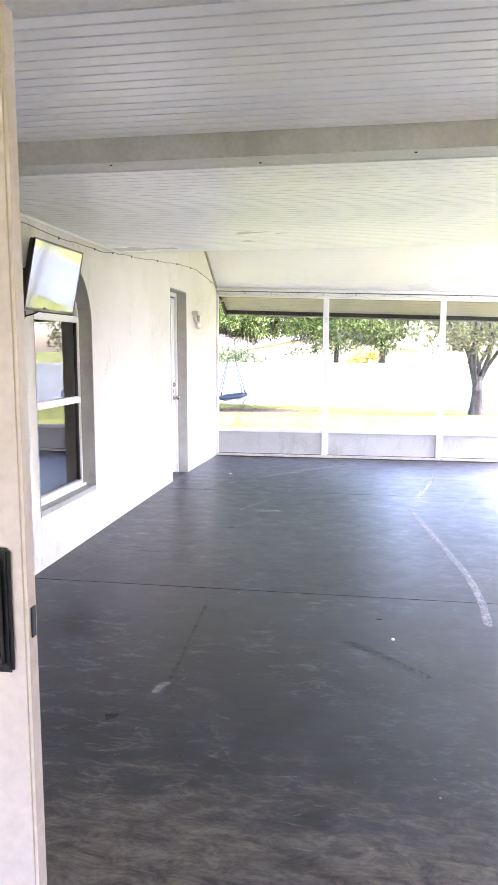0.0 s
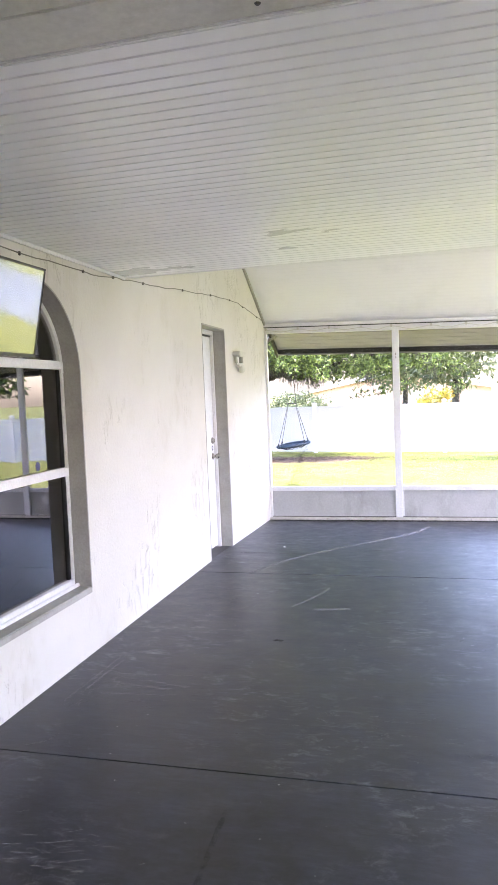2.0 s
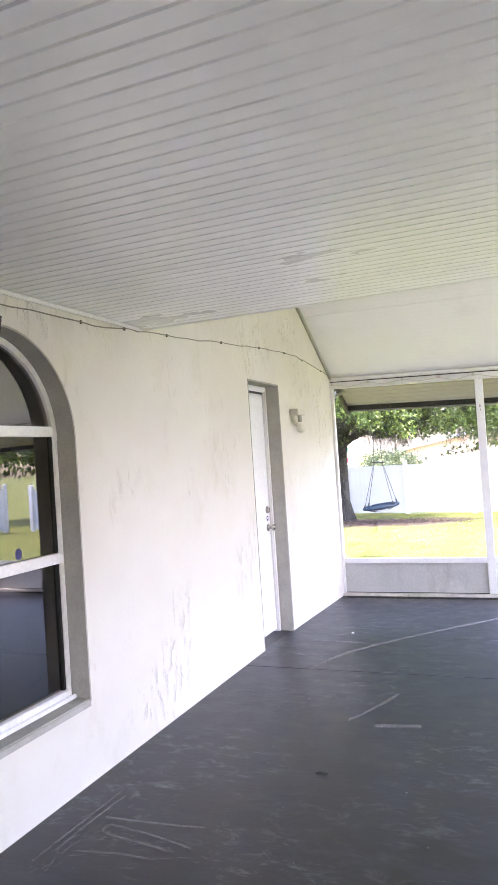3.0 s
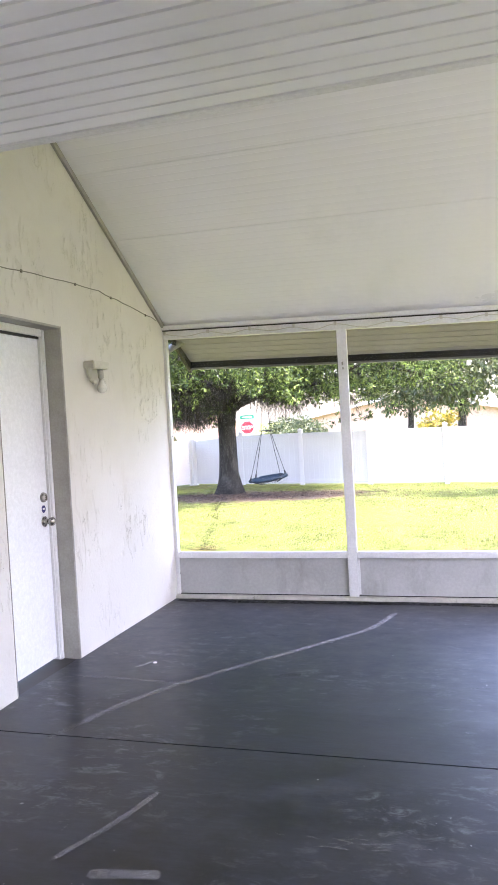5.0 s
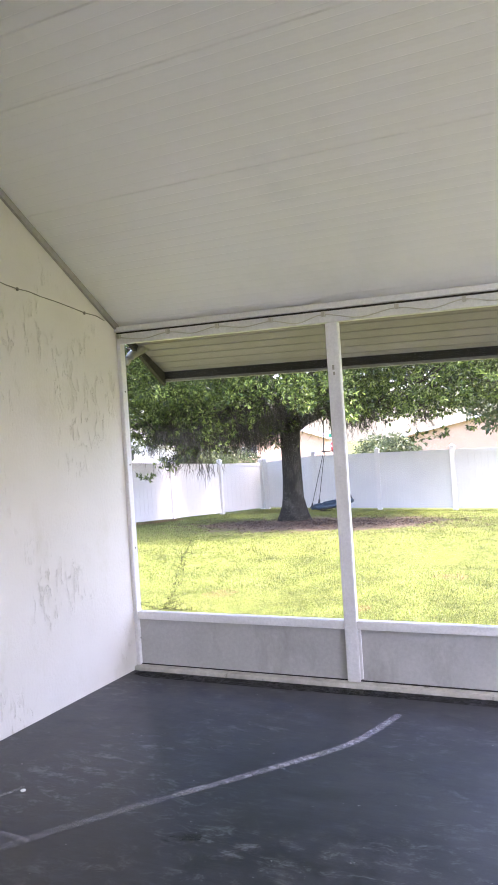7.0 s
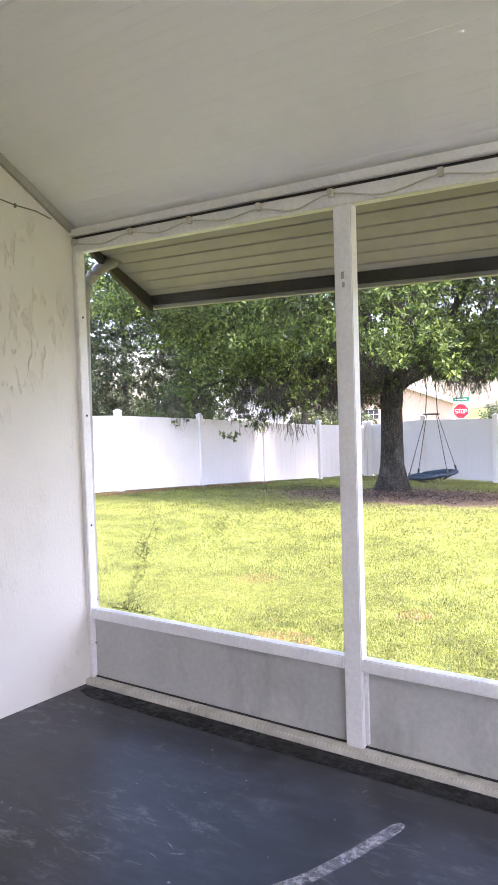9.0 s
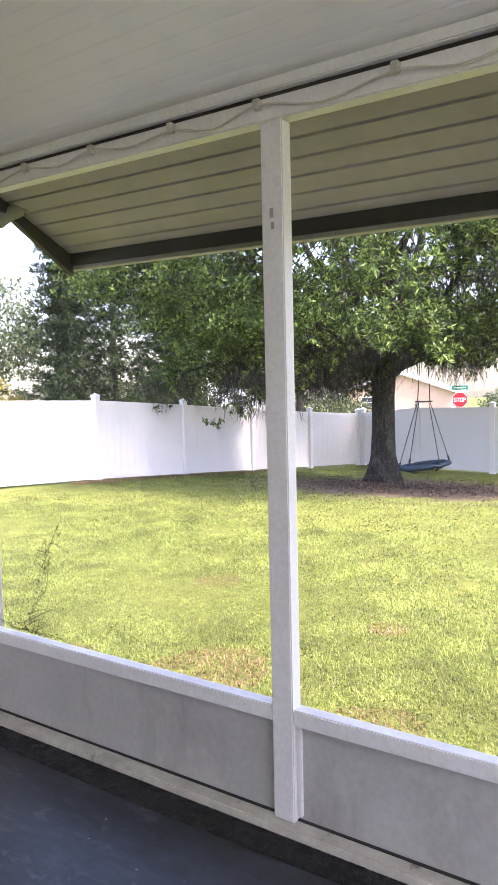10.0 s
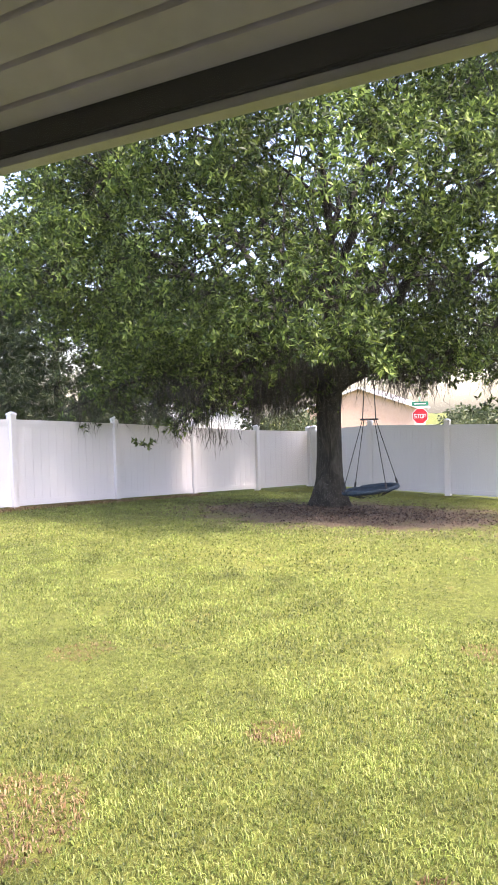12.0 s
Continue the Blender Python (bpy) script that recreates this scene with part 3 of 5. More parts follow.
def build_window():
    wy0, wy1, wz0, wr, wzc = 4.566, 5.574, 0.444, 0.504, 1.745
    wc = (wy0 + wy1) / 2
    xf, xb = X0 - 0.105, X0 - 0.16
    win = thing("window_1", (X0 - 0.13, wc, wz0), "arched white aluminium window with dark reflective panes", "window", kind="structure")
    win.matrix_world = Matrix.Translation((X0 - 0.13, wc, wz0))
    inv = Matrix.Translation((X0 - 0.13, wc, wz0)).inverted()

    def add(name, bm, m, label=""):
        bmesh.ops.transform(bm, matrix=inv, verts=bm.verts)
        return part(name, bm, m, win, label)

    fw = 0.032
    for lo, hi in (((xb, wy0, wz0), (xf, wy0 + fw, wzc)), ((xb, wy1 - fw, wz0), (xf, wy1, wzc)), ((xb, wy0 + fw, wz0), (xf + 0.012, wy1 - fw, wz0 + 0.05)), ((xb, wy0 + fw, 1.768), (xf, wy1 - fw, 1.818)), ((xb, wy0 + fw, 1.128), (xf + 0.006, wy1 - fw, 1.180))):
        add("window_frame", boxed(lo, hi, 0.004), M_WHITE)
    add("window_frame", boxed((xf + 0.0125, wy0 + 0.002, wz0 + 0.001), (xf + 0.03, wy1 - 0.002, wz0 + 0.022), 0.004), M_WHITE)
    bm = bmesh.new()
    ring = []
    for x in (xb, xf):
        for r in (wr, wr - fw):
            ring.append([bm.verts.new((x, wc + r * math.cos(math.pi * k / 28), wzc + r * math.sin(math.pi * k / 28))) for k in range(29)])
    for a, b in ((0, 1), (1, 3), (3, 2), (2, 0)):
        for k in range(28):
            bm.faces.new((ring[a][k], ring[a][k + 1], ring[b][k + 1], ring[b][k]))
    add("window_frame", bm, M_WHITE)
    # sash stiles of the lower light, with dark weather strip
    add("sash", boxed((xf - 0.03, wy1 - fw - 0.022, wz0 + 0.05), (xf - 0.008, wy1 - fw, 1.128), 0.003), M_BLACK)
    add("sash", boxed((xf - 0.03, wy1 - fw - 0.014, 1.180), (xf - 0.008, wy1 - fw, 1.768), 0.003), M_BLACK)
    for z0, z1 in ((wz0 + 0.05, 1.128), (1.180, 1.768)):
        g = add("pane", boxed((xf - 0.026, wy0 + fw, z0), (xf - 0.020, wy1 - fw, z1)), M_PANE)
    bm = bmesh.new()
    prism_x(bm, [(wc + (wr - fw) * math.cos(math.pi * k / 28), max(wzc + (wr - fw) * math.sin(math.pi * k / 28), 1.818)) for k in range(29)], xf - 0.026, xf - 0.020)
    add("pane", bm, M_PANE)
    # alarm badge on the upper pane
    bm = bmesh.new()
    prism_x(bm, [(5.26 + 0.024 * math.cos(a), 1.215 + 0.028 * math.sin(a)) for a in [2 * math.pi * (k + 0.5) / 8 for k in range(8)]], xf - 0.0195, xf - 0.018)
    add("badge", bm, M_BLUE, "small blue alarm badge")
    # dim room behind the panes
    room = new("wall_inside", to_mesh("wall_inside", inside_room((-5.6, 3.0, 0.0), (X0 - 0.22, 7.4, 2.45)), M_DARK_ROOM))
    tagged(room, "dim room walls behind the window", "wall", kind="structure")
    fl = new("floor_inside", to_mesh("floor_inside", boxed((-5.6, 3.0, -0.05), (X0 - 0.22, 7.4, 0.004)), M_WOOD_FLOOR))
    tagged(fl, "dark wooden floor of the room behind the window", "floor", kind="structure")


def inside_room(lo, hi, t=0.1):
    """Closed shell of a room whose wall towards +x is open."""
    bm = bmesh.new()
    (a, b, c), (d, e, f) = lo, hi
    box(bm, (a - t, b - t, c - t), (a, e + t, f + t))
    box(bm, (a, b - t, c - t), (d, b, f + t))
    box(bm, (a, e, c - t), (d, e + t, f + t))
    box(bm, (a, b, f), (d, e, f + t))
    box(bm, (a, b, c - t - 0.02), (d, e, c - 0.06))
    return bm


def build_door():
    y0, y1 = 7.95, 8.655
    d = thing("door_1", (X0 - 0.16, (y0 + y1) / 2, 0.03), "closed white painted exterior door set in a deep recess", "door", kind="structure")
    inv = Matrix.Translation(d.location).inverted()

    def add(name, bm, m, label="", parent=None, smooth=False):
        bmesh.ops.transform(bm, matrix=inv, verts=bm.verts)
        return part(name, bm, m, parent or d, label, smooth)

    xf = X0 - 0.128
    add("door_frame", boxed((xf - 0.08, y0, 0.02), (xf + 0.012, y0 + 0.035, 2.232), 0.004), M_WHITE)
    add("door_frame", boxed((xf - 0.08, y1 - 0.035, 0.02), (xf + 0.012, y1, 2.232), 0.004), M_WHITE)
    add("door_frame", boxed((xf - 0.08, y0 + 0.035, 2.185), (xf + 0.012, y1 - 0.035, 2.232), 0.004), M_WHITE)
    add("door_stop", boxed((xf - 0.02, y1 - 0.047, 0.03), (xf + 0.004, y1 - 0.036, 2.184), 0.002), M_WHITE)
    add("weather_strip", boxed((xf - 0.03, y0 + 0.036, 2.168), (xf - 0.004, y1 - 0.048, 2.184)), M_BLACK)
    leaf = add("leaf", boxed((xf - 0.06, y0 + 0.037, 0.045), (xf - 0.012, y1 - 0.049, 2.167), 0.004), M_DOOR)
    add("threshold", boxed((X0 - 0.20, y0, 0.0), (X0 - 0.02, y1, 0.022), 0.006), M_FASCIA, "dark worn door sill")
    yk = y1 - 0.105
    side = Matrix.Translation((xf - 0.012, yk, 0.965)) @ Matrix.Rotation(radians(90), 4, "Y")
    add("knob", lathe(bmesh.new(), [(0.034, 0.0), (0.034, 0.006), (0.016, 0.010), (0.014, 0.032), (0.026, 0.042), (0.029, 0.056), (0.026, 0.070), (0.014, 0.075)], side, 20), M_STEEL, "round brushed metal door knob", smooth=True)
    side = Matrix.Translation((xf - 0.012, yk, 1.125)) @ Matrix.Rotation(radians(90), 4, "Y")
    add("deadbolt", lathe(bmesh.new(), [(0.033, 0.0), (0.033, 0.008), (0.026, 0.022), (0.02, 0.024)], side, 20), M_STEEL, "round metal deadbolt", smooth=True)
    bm = bmesh.new()
    prism_x(bm, [(yk + 0.024 * math.cos(a), 1.048 + 0.026 * math.sin(a)) for a in [2 * math.pi * (k + 0.5) / 8 for k in range(8)]], xf - 0.0118, xf - 0.0105)
    add("badge", bm, M_BLUE, "dark blue octagonal alarm badge")
    bm = bmesh.new()
    prism_x(bm, [(yk - 0.012, 1.043), (yk + 0.012, 1.043), (yk + 0.012, 1.056), (yk - 0.012, 1.056)], xf - 0.0104, xf - 0.0100)
    add("badge_mark", bm, M_SIGN_WHITE)


def soffit_z(y):
    return 2.405 - (y - 10.458) * 0.487


def build_ceiling():
    pitch, y0, y1 = 0.0665, YH - 0.01, YB
    prof = []
    y, k = y0, 0
    while y < y1 - 0.02:
        e = min(y + pitch, y1)
        cut = 0.005 if k % 11 == 9 else 0.02
        prof += [(y, CEIL), (e - 0.011, CEIL), (e - 0.0055, CEIL + cut)]
        y, k = e, k + 1
    prof += [(y1, CEIL), (y1, CEIL + 0.09), (y0, CEIL + 0.09)]
    bm = bmesh.new()
    a = [bm.verts.new((X0 - 0.0, yy, z)) for yy, z in prof]
    b = [bm.verts.new((XR + 0.25, yy, z)) for yy, z in prof]
    for i in range(len(prof)):
        j = (i + 1) % len(prof)
        bm.faces.new((a[i], b[i], b[j], a[j]))
    c = new("ceiling", to_mesh("ceiling", bm, M_CEIL))
    tagged(c, "low white ribbed metal ceiling panels", "ceiling", kind="structure")
    # higher sloping roof with smooth panels, whose lower end runs out over the screens as a grooved soffit
    bm = bmesh.new()
    seams = [7.07, 7.62, 8.15, 8.69, 8.97, 9.52, 10.39]
    fine = [6.4 + 0.052 * k for k in range(77)]
    cuts = sorted([(s, 0.006, 0.004) for s in seams] + [(s, 0.0011, 0.003) for s in fine if min(abs(s - q) for q in seams) > 0.02])
    prof = [(6.30, roof_z(6.30))]
    for s, deep, half in cuts:
        prof += [(s - half, roof_z(s - half)), (s, roof_z(s) + deep), (s + half, roof_z(s + half))]
    prof += [(10.455, roof_z(10.455)), (10.455, roof_z(10.455) + 0.13), (6.30, roof_z(6.30) + 0.13)]
    a = [bm.verts.new((X0 - 0.24, yy, z)) for yy, z in prof]
    b = [bm.verts.new((XR + 0.25, yy, z)) for yy, z in prof]
    for i in range(len(prof)):
        j = (i + 1) % len(prof)
        bm.faces.new((a[i], b[i], b[j], a[j]))
    r = new("roof", to_mesh("roof", settle(bm), M_ROOF))
    tagged(r, "sloping smooth white insulated roof panels with faint seams", "roof", kind="structure")
    bm = bmesh.new()
    prof = []
    y, step = 10.458, 0.078
    while y < 10.97:
        e = min(y + step, 10.98)
        prof += [(y + 0.002, soffit_z(y)), (e - 0.011, soffit_z(e - 0.011)), (e - 0.006, soffit_z(e) + 0.022)]
        y = e
    prof += [(10.98, roof_z(10.98) + 0.1), (10.458, roof_z(10.458) + 0.1)]
    a = [bm.verts.new((-2.20, yy, z)) for yy, z in prof]
    b = [bm.verts.new((XR + 0.25, yy, z)) for yy, z in prof]
    for i in range(len(prof)):
        j = (i + 1) % len(prof)
        bm.faces.new((a[i], b[i], b[j], a[j]))
    bm.faces.new(a)
    bm.faces.new(b[::-1])
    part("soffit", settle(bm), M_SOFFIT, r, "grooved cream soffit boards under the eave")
    zf = roof_z(10.98) - 0.02
    part("fascia", settle(boxed((-2.225, 10.975, zf - 0.012), (XR + 0.27, 11.005, zf + 0.16), 0.004)), M_FASCIA, r, "dark bronze eave fascia")
    part("drip_edge", settle(boxed((-2.23, 10.985, zf - 0.032), (XR + 0.27, 11.03, zf - 0.0125), 0.002)), M_BEAM, r, "pale drip edge under the fascia")
    bm = bmesh.new()
    prism_x(bm, [(10.46, roof_z(10.46) - 0.075), (10.99, roof_z(10.99) - 0.075), (10.99, roof_z(10.99) + 0.1), (10.46, roof_z(10.46) + 0.1)], -2.225, -2.195)
    part("rake_board", bm, M_FASCIA, r, "dark rake trim board")
    bm = bmesh.new()
    prism_x(bm, [(6.5, roof_z(6.5) - 0.05), (10.45, roof_z(10.45) - 0.05), (10.45, roof_z(10.45) - 0.002), (6.5, roof_z(6.5) - 0.002)], X0 + 0.002, X0 + 0.022)
    part("wall_channel", bm, M_BEAM, r, "grey aluminium edge channel with screws")
    # bulkhead that closes the step between low ceiling and high roof
    bm = bmesh.new()
    box(bm, (X0 + 0.002, YB + 0.002, CEIL + 0.002), (XR + 0.2, YB + 0.04, 3.445))
    box(bm, (X0 + 0.002, YB + 0.002, 3.446), (XR + 0.2, 7.818, 3.49))
    box(bm, (X0 + 0.002, 8.16, 3.447), (XR + 0.2, 8.2, roof_z(8.21)))
    bh = new("wall_bulkhead", to_mesh("wall_bulkhead", bm, M_WHITE))
    tagged(bh, "plain white upper wall above the end of the low ceiling", "wall", kind="structure")


def build_beams():
    beams = (((2.98, CEIL - 0.095), (3.13, CEIL - 0.095), M_BEAM_PALE, "dusty pale aluminium cross beam under the ribbed ceiling"), ((7.82, 3.335), (8.205, 3.335), M_BEAM, "wide dusty grey beam under the upper end of the roof"))
    for (y0, z0), (y1, z1), m, label in beams:
        bm = bmesh.new()
        prism_x(bm, [(y0, z0), (y1, z1), (y1, z1 + 0.11), (y0, z0 + 0.11)], X0 + 0.002, XR + 0.2)
        bmesh.ops.bevel(bm, geom=list(bm.edges), offset=0.004, segments=2, affect="EDGES")
        b = new("beam", to_mesh("beam", bm, m))
        tagged(b, label, "beam", kind="structure")
        w = 0.012 if y1 < 5 else 0.04
        part("lip", boxed((X0 + 0.004, y1 + 0.001, z1 - 0.003), (XR + 0.2, y1 + w, z1 + 0.03), 0.002), M_SIGN_WHITE, b, "white flashing lip")
        for k in range(9):
            x, s = X0 + 0.5 + k * 0.62, 0.5 + 0.2 * (-1) ** k
            part("screw", lathe(bmesh.new(), [(0.007, 0.006), (0.007, 0.0), (0.004, -0.003)], Matrix.Translation((x, y0 + (y1 - y0) * s, z0 + (z1 - z0) * s)), 8), M_FASCIA, b)
    # trim between ribbed ceiling and house wall
    bm = boxed((X0 + 0.001, YH, CEIL - 0.022), (X0 + 0.016, YB - 0.05, CEIL - 0.001), 0.003)
    t = new("trim_ceiling", to_mesh("trim_ceiling", bm, M_ALU))
    tagged(t, "thin pale trim along the top of the stucco wall", "trim", kind="structure")


def screen_wall(name, m, length, posts, first_post, label, top=2.395, sag=0.0):
    """Aluminium screen wall in local x (along), y (outwards), z: posts, kick panels, rails, mesh."""
    w = thing(name, (0, 0, 0), label, "screen wall", kind="structure")
    w.matrix_world = m

    def drooped(bm):
        for v in bm.verts:
            v.co.z -= sag * v.co.x
        return bm

    part("header", drooped(boxed((0.0, 0.003, top - 0.07), (length, 0.058, top), 0.004)), M_ALU, w)
    # Dark strip laid in as the shadow line between header and roof.
    part("header_shadow_strip", drooped(boxed((0.0, 0.006, top + 0.001), (length, 0.052, top + 0.011))), M_FASCIA, w, "dark strip standing in for the shadow line above the header")
    part("header_cap", drooped(boxed((0.0, -0.02, top + 0.012), (length, 0.045, top + 0.050), 0.004)), M_ALU, w)
    part("sill_track", boxed((0.0, -0.035, -0.03), (length, 0.062, 0.012), 0.005), M_TRACK, w, "dirty white aluminium sill track")
    part("sill_gap", boxed((0.0, 0.022, 0.0125), (length, 0.0295, 0.019)), M_JOINT, w, "dark dirt-filled gap along the sill")
    edges = [first_post] + list(posts) + [length]
    for i, x in enumerate(posts):
        high = top - 0.071 - sag * (x + 0.04)
        part("post", boxed((x - 0.04, 0.0, 0.012), (x + 0.04, 0.055, high), 0.004), M_ALU, w, "white square aluminium post")
        part("post_flange", boxed((x + 0.041, 0.018, 0.03), (x + 0.058, 0.05, 0.335), 0.002), M_ALU, w)
    part("wall_channel", boxed((0.0, 0.0, 0.012), (first_post, 0.062, top - 0.071 - sag * first_post), 0.003), M_ALU, w, "narrow white aluminium channel against the wall")
    for z in (0.2, 0.85, 1.45, 1.98):
        screw = lathe(bmesh.new(), [(0.0065, 0.0), (0.0065, 0.0015), (0.004, 0.003)], Matrix.Translation((first_post, 0.03, z)) @ Matrix.Rotation(radians(90), 4, "Y"), 8)
        part("screw", screw, M_FASCIA, w)
    for i in range(len(edges) - 1):
        a = edges[i] + (0.001 if i == 0 else 0.041)
        b = edges[i + 1] - (0.041 if i + 1 < len(edges) - 1 else 0.001)
        part("rail", boxed((a, 0.001, 0.342), (b, 0.054, 0.396), 0.004), M_ALU, w)
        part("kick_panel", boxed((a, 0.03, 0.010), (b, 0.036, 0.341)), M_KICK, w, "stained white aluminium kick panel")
        bm = bmesh.new()
        prism_y(bm, [(a, 0.397), (b, 0.397), (b, top - 0.072 - sag * b), (a, top - 0.072 - sag * a)], 0.0515, 0.0525)
        pane = part("mesh_screen", bm, M_SCREEN, w)
        pane.visible_shadow = False
    return w


def build_house_back():
    """Back wall of the house with the sliding door that the walk starts in, and the plain room behind."""
    bm = bmesh.new()
    box(bm, (X0, YH - 0.15, -0.1), (-1.52, YH, CEIL + 0.1))
    box(bm, (1.30, YH - 0.15, -0.1), (XR + 0.2, YH, CEIL + 0.1))
    box(bm, (-1.52, YH - 0.15, 2.09), (1.30, YH, CEIL + 0.1))
    w = new("wall_south", to_mesh("wall_south", bm, M_STUCCO))
    tagged(w, "cream stucco back wall of the house beside the sliding door", "wall", kind="structure")
    room = bmesh.new()
    lo, hi = (-3.2, -3.4), (XR + 0.2, YH - 0.15)
    box(room, (lo[0] - 0.1, lo[1] - 0.1, 0), (lo[0], hi[1], 2.5))
    box(room, (hi[0], lo[1] - 0.1, 0), (hi[0] + 0.1, hi[1], 2.5))
    # unseen rear wall, with a wide opening added to brighten the room
    box(room, (lo[0], lo[1] - 0.1, 0), (-2.0, lo[1], 2.5))
    box(room, (2.2, lo[1] - 0.1, 0), (hi[0], lo[1], 2.5))
    box(room, (-2.0, lo[1] - 0.1, 0), (2.2, lo[1], 0.6))
    box(room, (-2.0, lo[1] - 0.1, 2.2), (2.2, lo[1], 2.5))
    box(room, (lo[0], hi[1] - 0.1, 0), (X0, hi[1], 2.5))
    r = new("wall_room", to_mesh("wall_room", room, M_WHITE))
    tagged(r, "plain white walls of the room behind the door, with an added daylight opening", "wall", kind="structure")
    c = new("ceiling_room", to_mesh("ceiling_room", boxed((lo[0] - 0.1, lo[1] - 0.1, 2.5), (hi[0] + 0.1, hi[1], 2.6)), M_WHITE))
    tagged(c, "plain white room ceiling", "ceiling", kind="structure")
    f = new("floor_room", to_mesh("floor_room", boxed((lo[0] - 0.1, lo[1] - 0.1, -0.1), (hi[0] + 0.1, YH - 0.125, 0.026)), M_WOOD_FLOOR))
    tagged(f, "dim floor of the room behind the door", "floor", kind="structure")
    d = thing("sliding_door", (-1.0, YH - 0.07, 0.0), "white framed sliding glass door standing open", "door", kind="structure")
    inv = Matrix.Translation(d.location).inverted()

    def add(name, bm, m, label="", parent=None):
        bmesh.ops.transform(bm, matrix=inv, verts=bm.verts)
        return part(name, bm, m, parent or d, label)

    add("door_frame", boxed((-1.52, YH - 0.13, 0.0), (-1.47, YH - 0.01, 2.09), 0.004), M_WHITE)
    add("door_frame", boxed((1.25, YH - 0.13, 0.0), (1.30, YH - 0.01, 2.09), 0.004), M_WHITE)
    add("door_frame", boxed((-1.47, YH - 0.13, 2.05), (1.25, YH - 0.01, 2.09), 0.004), M_WHITE)
    add("floor_track", boxed((-1.47, YH - 0.12, 0.0), (1.25, YH - 0.02, 0.048), 0.004), M_STEEL)
    ya, yb = YH - 0.085, YH - 0.048
    xe = -0.575
    add("leaf_stile", boxed((xe - 0.085, ya, 0.05), (xe, yb, 2.045), 0.005), M_LEAF)
    add("leaf_stile", boxed((-1.465, ya, 0.05), (-1.385, yb, 2.045), 0.005), M_LEAF)
    add("leaf_rail", boxed((-1.384, ya, 1.965), (xe - 0.086, yb, 2.045), 0.004), M_LEAF)
    add("leaf_rail", boxed((-1.384, ya, 0.05), (xe - 0.086, yb, 0.13), 0.004), M_LEAF)
    g = add("pane", boxed((-1.384, ya + 0.016, 0.13), (xe - 0.086, ya + 0.022, 1.965)), M_CLEAR)
    g.visible_shadow = False
    bm = boxed((xe - 0.058, ya - 0.012, 1.06), (xe - 0.02, ya - 0.0005, 1.26), 0.005)
    box(bm, (xe - 0.05, ya - 0.034, 1.075), (xe - 0.03, ya - 0.012, 1.245), 0.006)
    add("pull_handle", bm, M_BLACK, "black pull handle")
    add("latch", boxed((xe, ya + 0.012, 1.11), (xe + 0.003, ya + 0.026, 1.16), 0.001), M_BLACK, "black latch slot")


build_floor()
build_left_wall()
build_window()
build_door()
build_ceiling()
build_beams()
build_house_back()
far_posts = [x - X0 for x in (-0.64, 0.99, 2.62)]
screen_wall("screen_wall_north", Matrix.Translation((X0, YS, 0)), XR - X0, far_posts, 0.03, "white aluminium screen wall with kick panels at the porch's end", 2.395, SAG)
pm = bpy.data.objects["screen_wall_north"]
part("old_screw_plate", boxed((far_posts[0] - 0.008, -0.0035, 1.975), (far_posts[0] + 0.006, -0.0005, 2.005), 0.001), M_BEAM, pm, "small worn screw plate")
part("old_screw_plate", boxed((far_posts[0] - 0.004, -0.0035, 1.94), (far_posts[0] + 0.008, -0.0005, 1.962), 0.001), M_BEAM, pm)
side_posts = [1.64 * k for k in range(1, 6)]
screen_wall("screen_wall_east", Matrix.Translation((XR, YS, 0)) @ Matrix.Rotation(radians(-90), 4, "Z"), YS - YH, side_posts, 0.03, "white aluminium screen wall with kick panels along the porch side", 2.395 - SAG * (XR - X0))


# ---- things in the porch ----
def build_tv():
    tv = thing("television", (-2.02, 4.42, 2.0), "black flat television on a wall bracket, mirroring the yard", "television")
    tv.matrix_world = pose(-2.02, 4.42, 2.0, 0, 12, 0)
    part("housing", boxed((-0.035, -0.355, -0.205), (-0.004, 0.355, 0.205), 0.006), M_BLACK, tv)
    bm = bmesh.new()
    for lo, hi in (((-0.004, -0.36, -0.212), (0.004, 0.36, -0.196)), ((-0.004, -0.36, 0.2), (0.004, 0.36, 0.212)), ((-0.004, -0.36, -0.196), (0.004, -0.35, 0.2)), ((-0.004, 0.35, -0.196), (0.004, 0.36, 0.2))):
        box(bm, lo, hi, 0.002)
    part("bezel", bm, M_BLACK, tv)
    part("screen", boxed((-0.003, -0.35, -0.196), (0.001, 0.35, 0.2)), M_SCREEN_TV, tv, "dark glossy screen")
    part("logo", boxed((0.004, -0.012, -0.207), (0.005, 0.012, -0.201)), M_STEEL, tv)
    br = thing("tv_bracket", (X0, 4.22, 1.995), "black folding steel wall bracket behind the television", "bracket")
    part("wall_plate", boxed((0.0, -0.04, -0.075), (0.012, 0.04, 0.075), 0.003), M_BLACK, br)
    bm = bmesh.new()
    tube(bm, [(0.012, 0, 0.03), (0.09, 0.05, 0.03), (0.19, 0.15, 0.01)], 0.016, 8)
    tube(bm, [(0.012, 0, -0.03), (0.09, 0.05, -0.03), (0.19, 0.15, -0.01)], 0.016, 8)
    part("arm", bm, M_BLACK, br)
    part("pivot", lathe(bmesh.new(), [(0.022, -0.06), (0.022, 0.06)], Matrix.Translation((0.09, 0.05, 0)), 12), M_BLACK, br)
    pb = new("power_box", to_mesh("power_box", boxed((X0, 4.18, 1.75), (X0 + 0.05, 4.37, 1.81), 0.008), M_BLACK))
    tagged(pb, "small black box on the wall under the television", "power box")


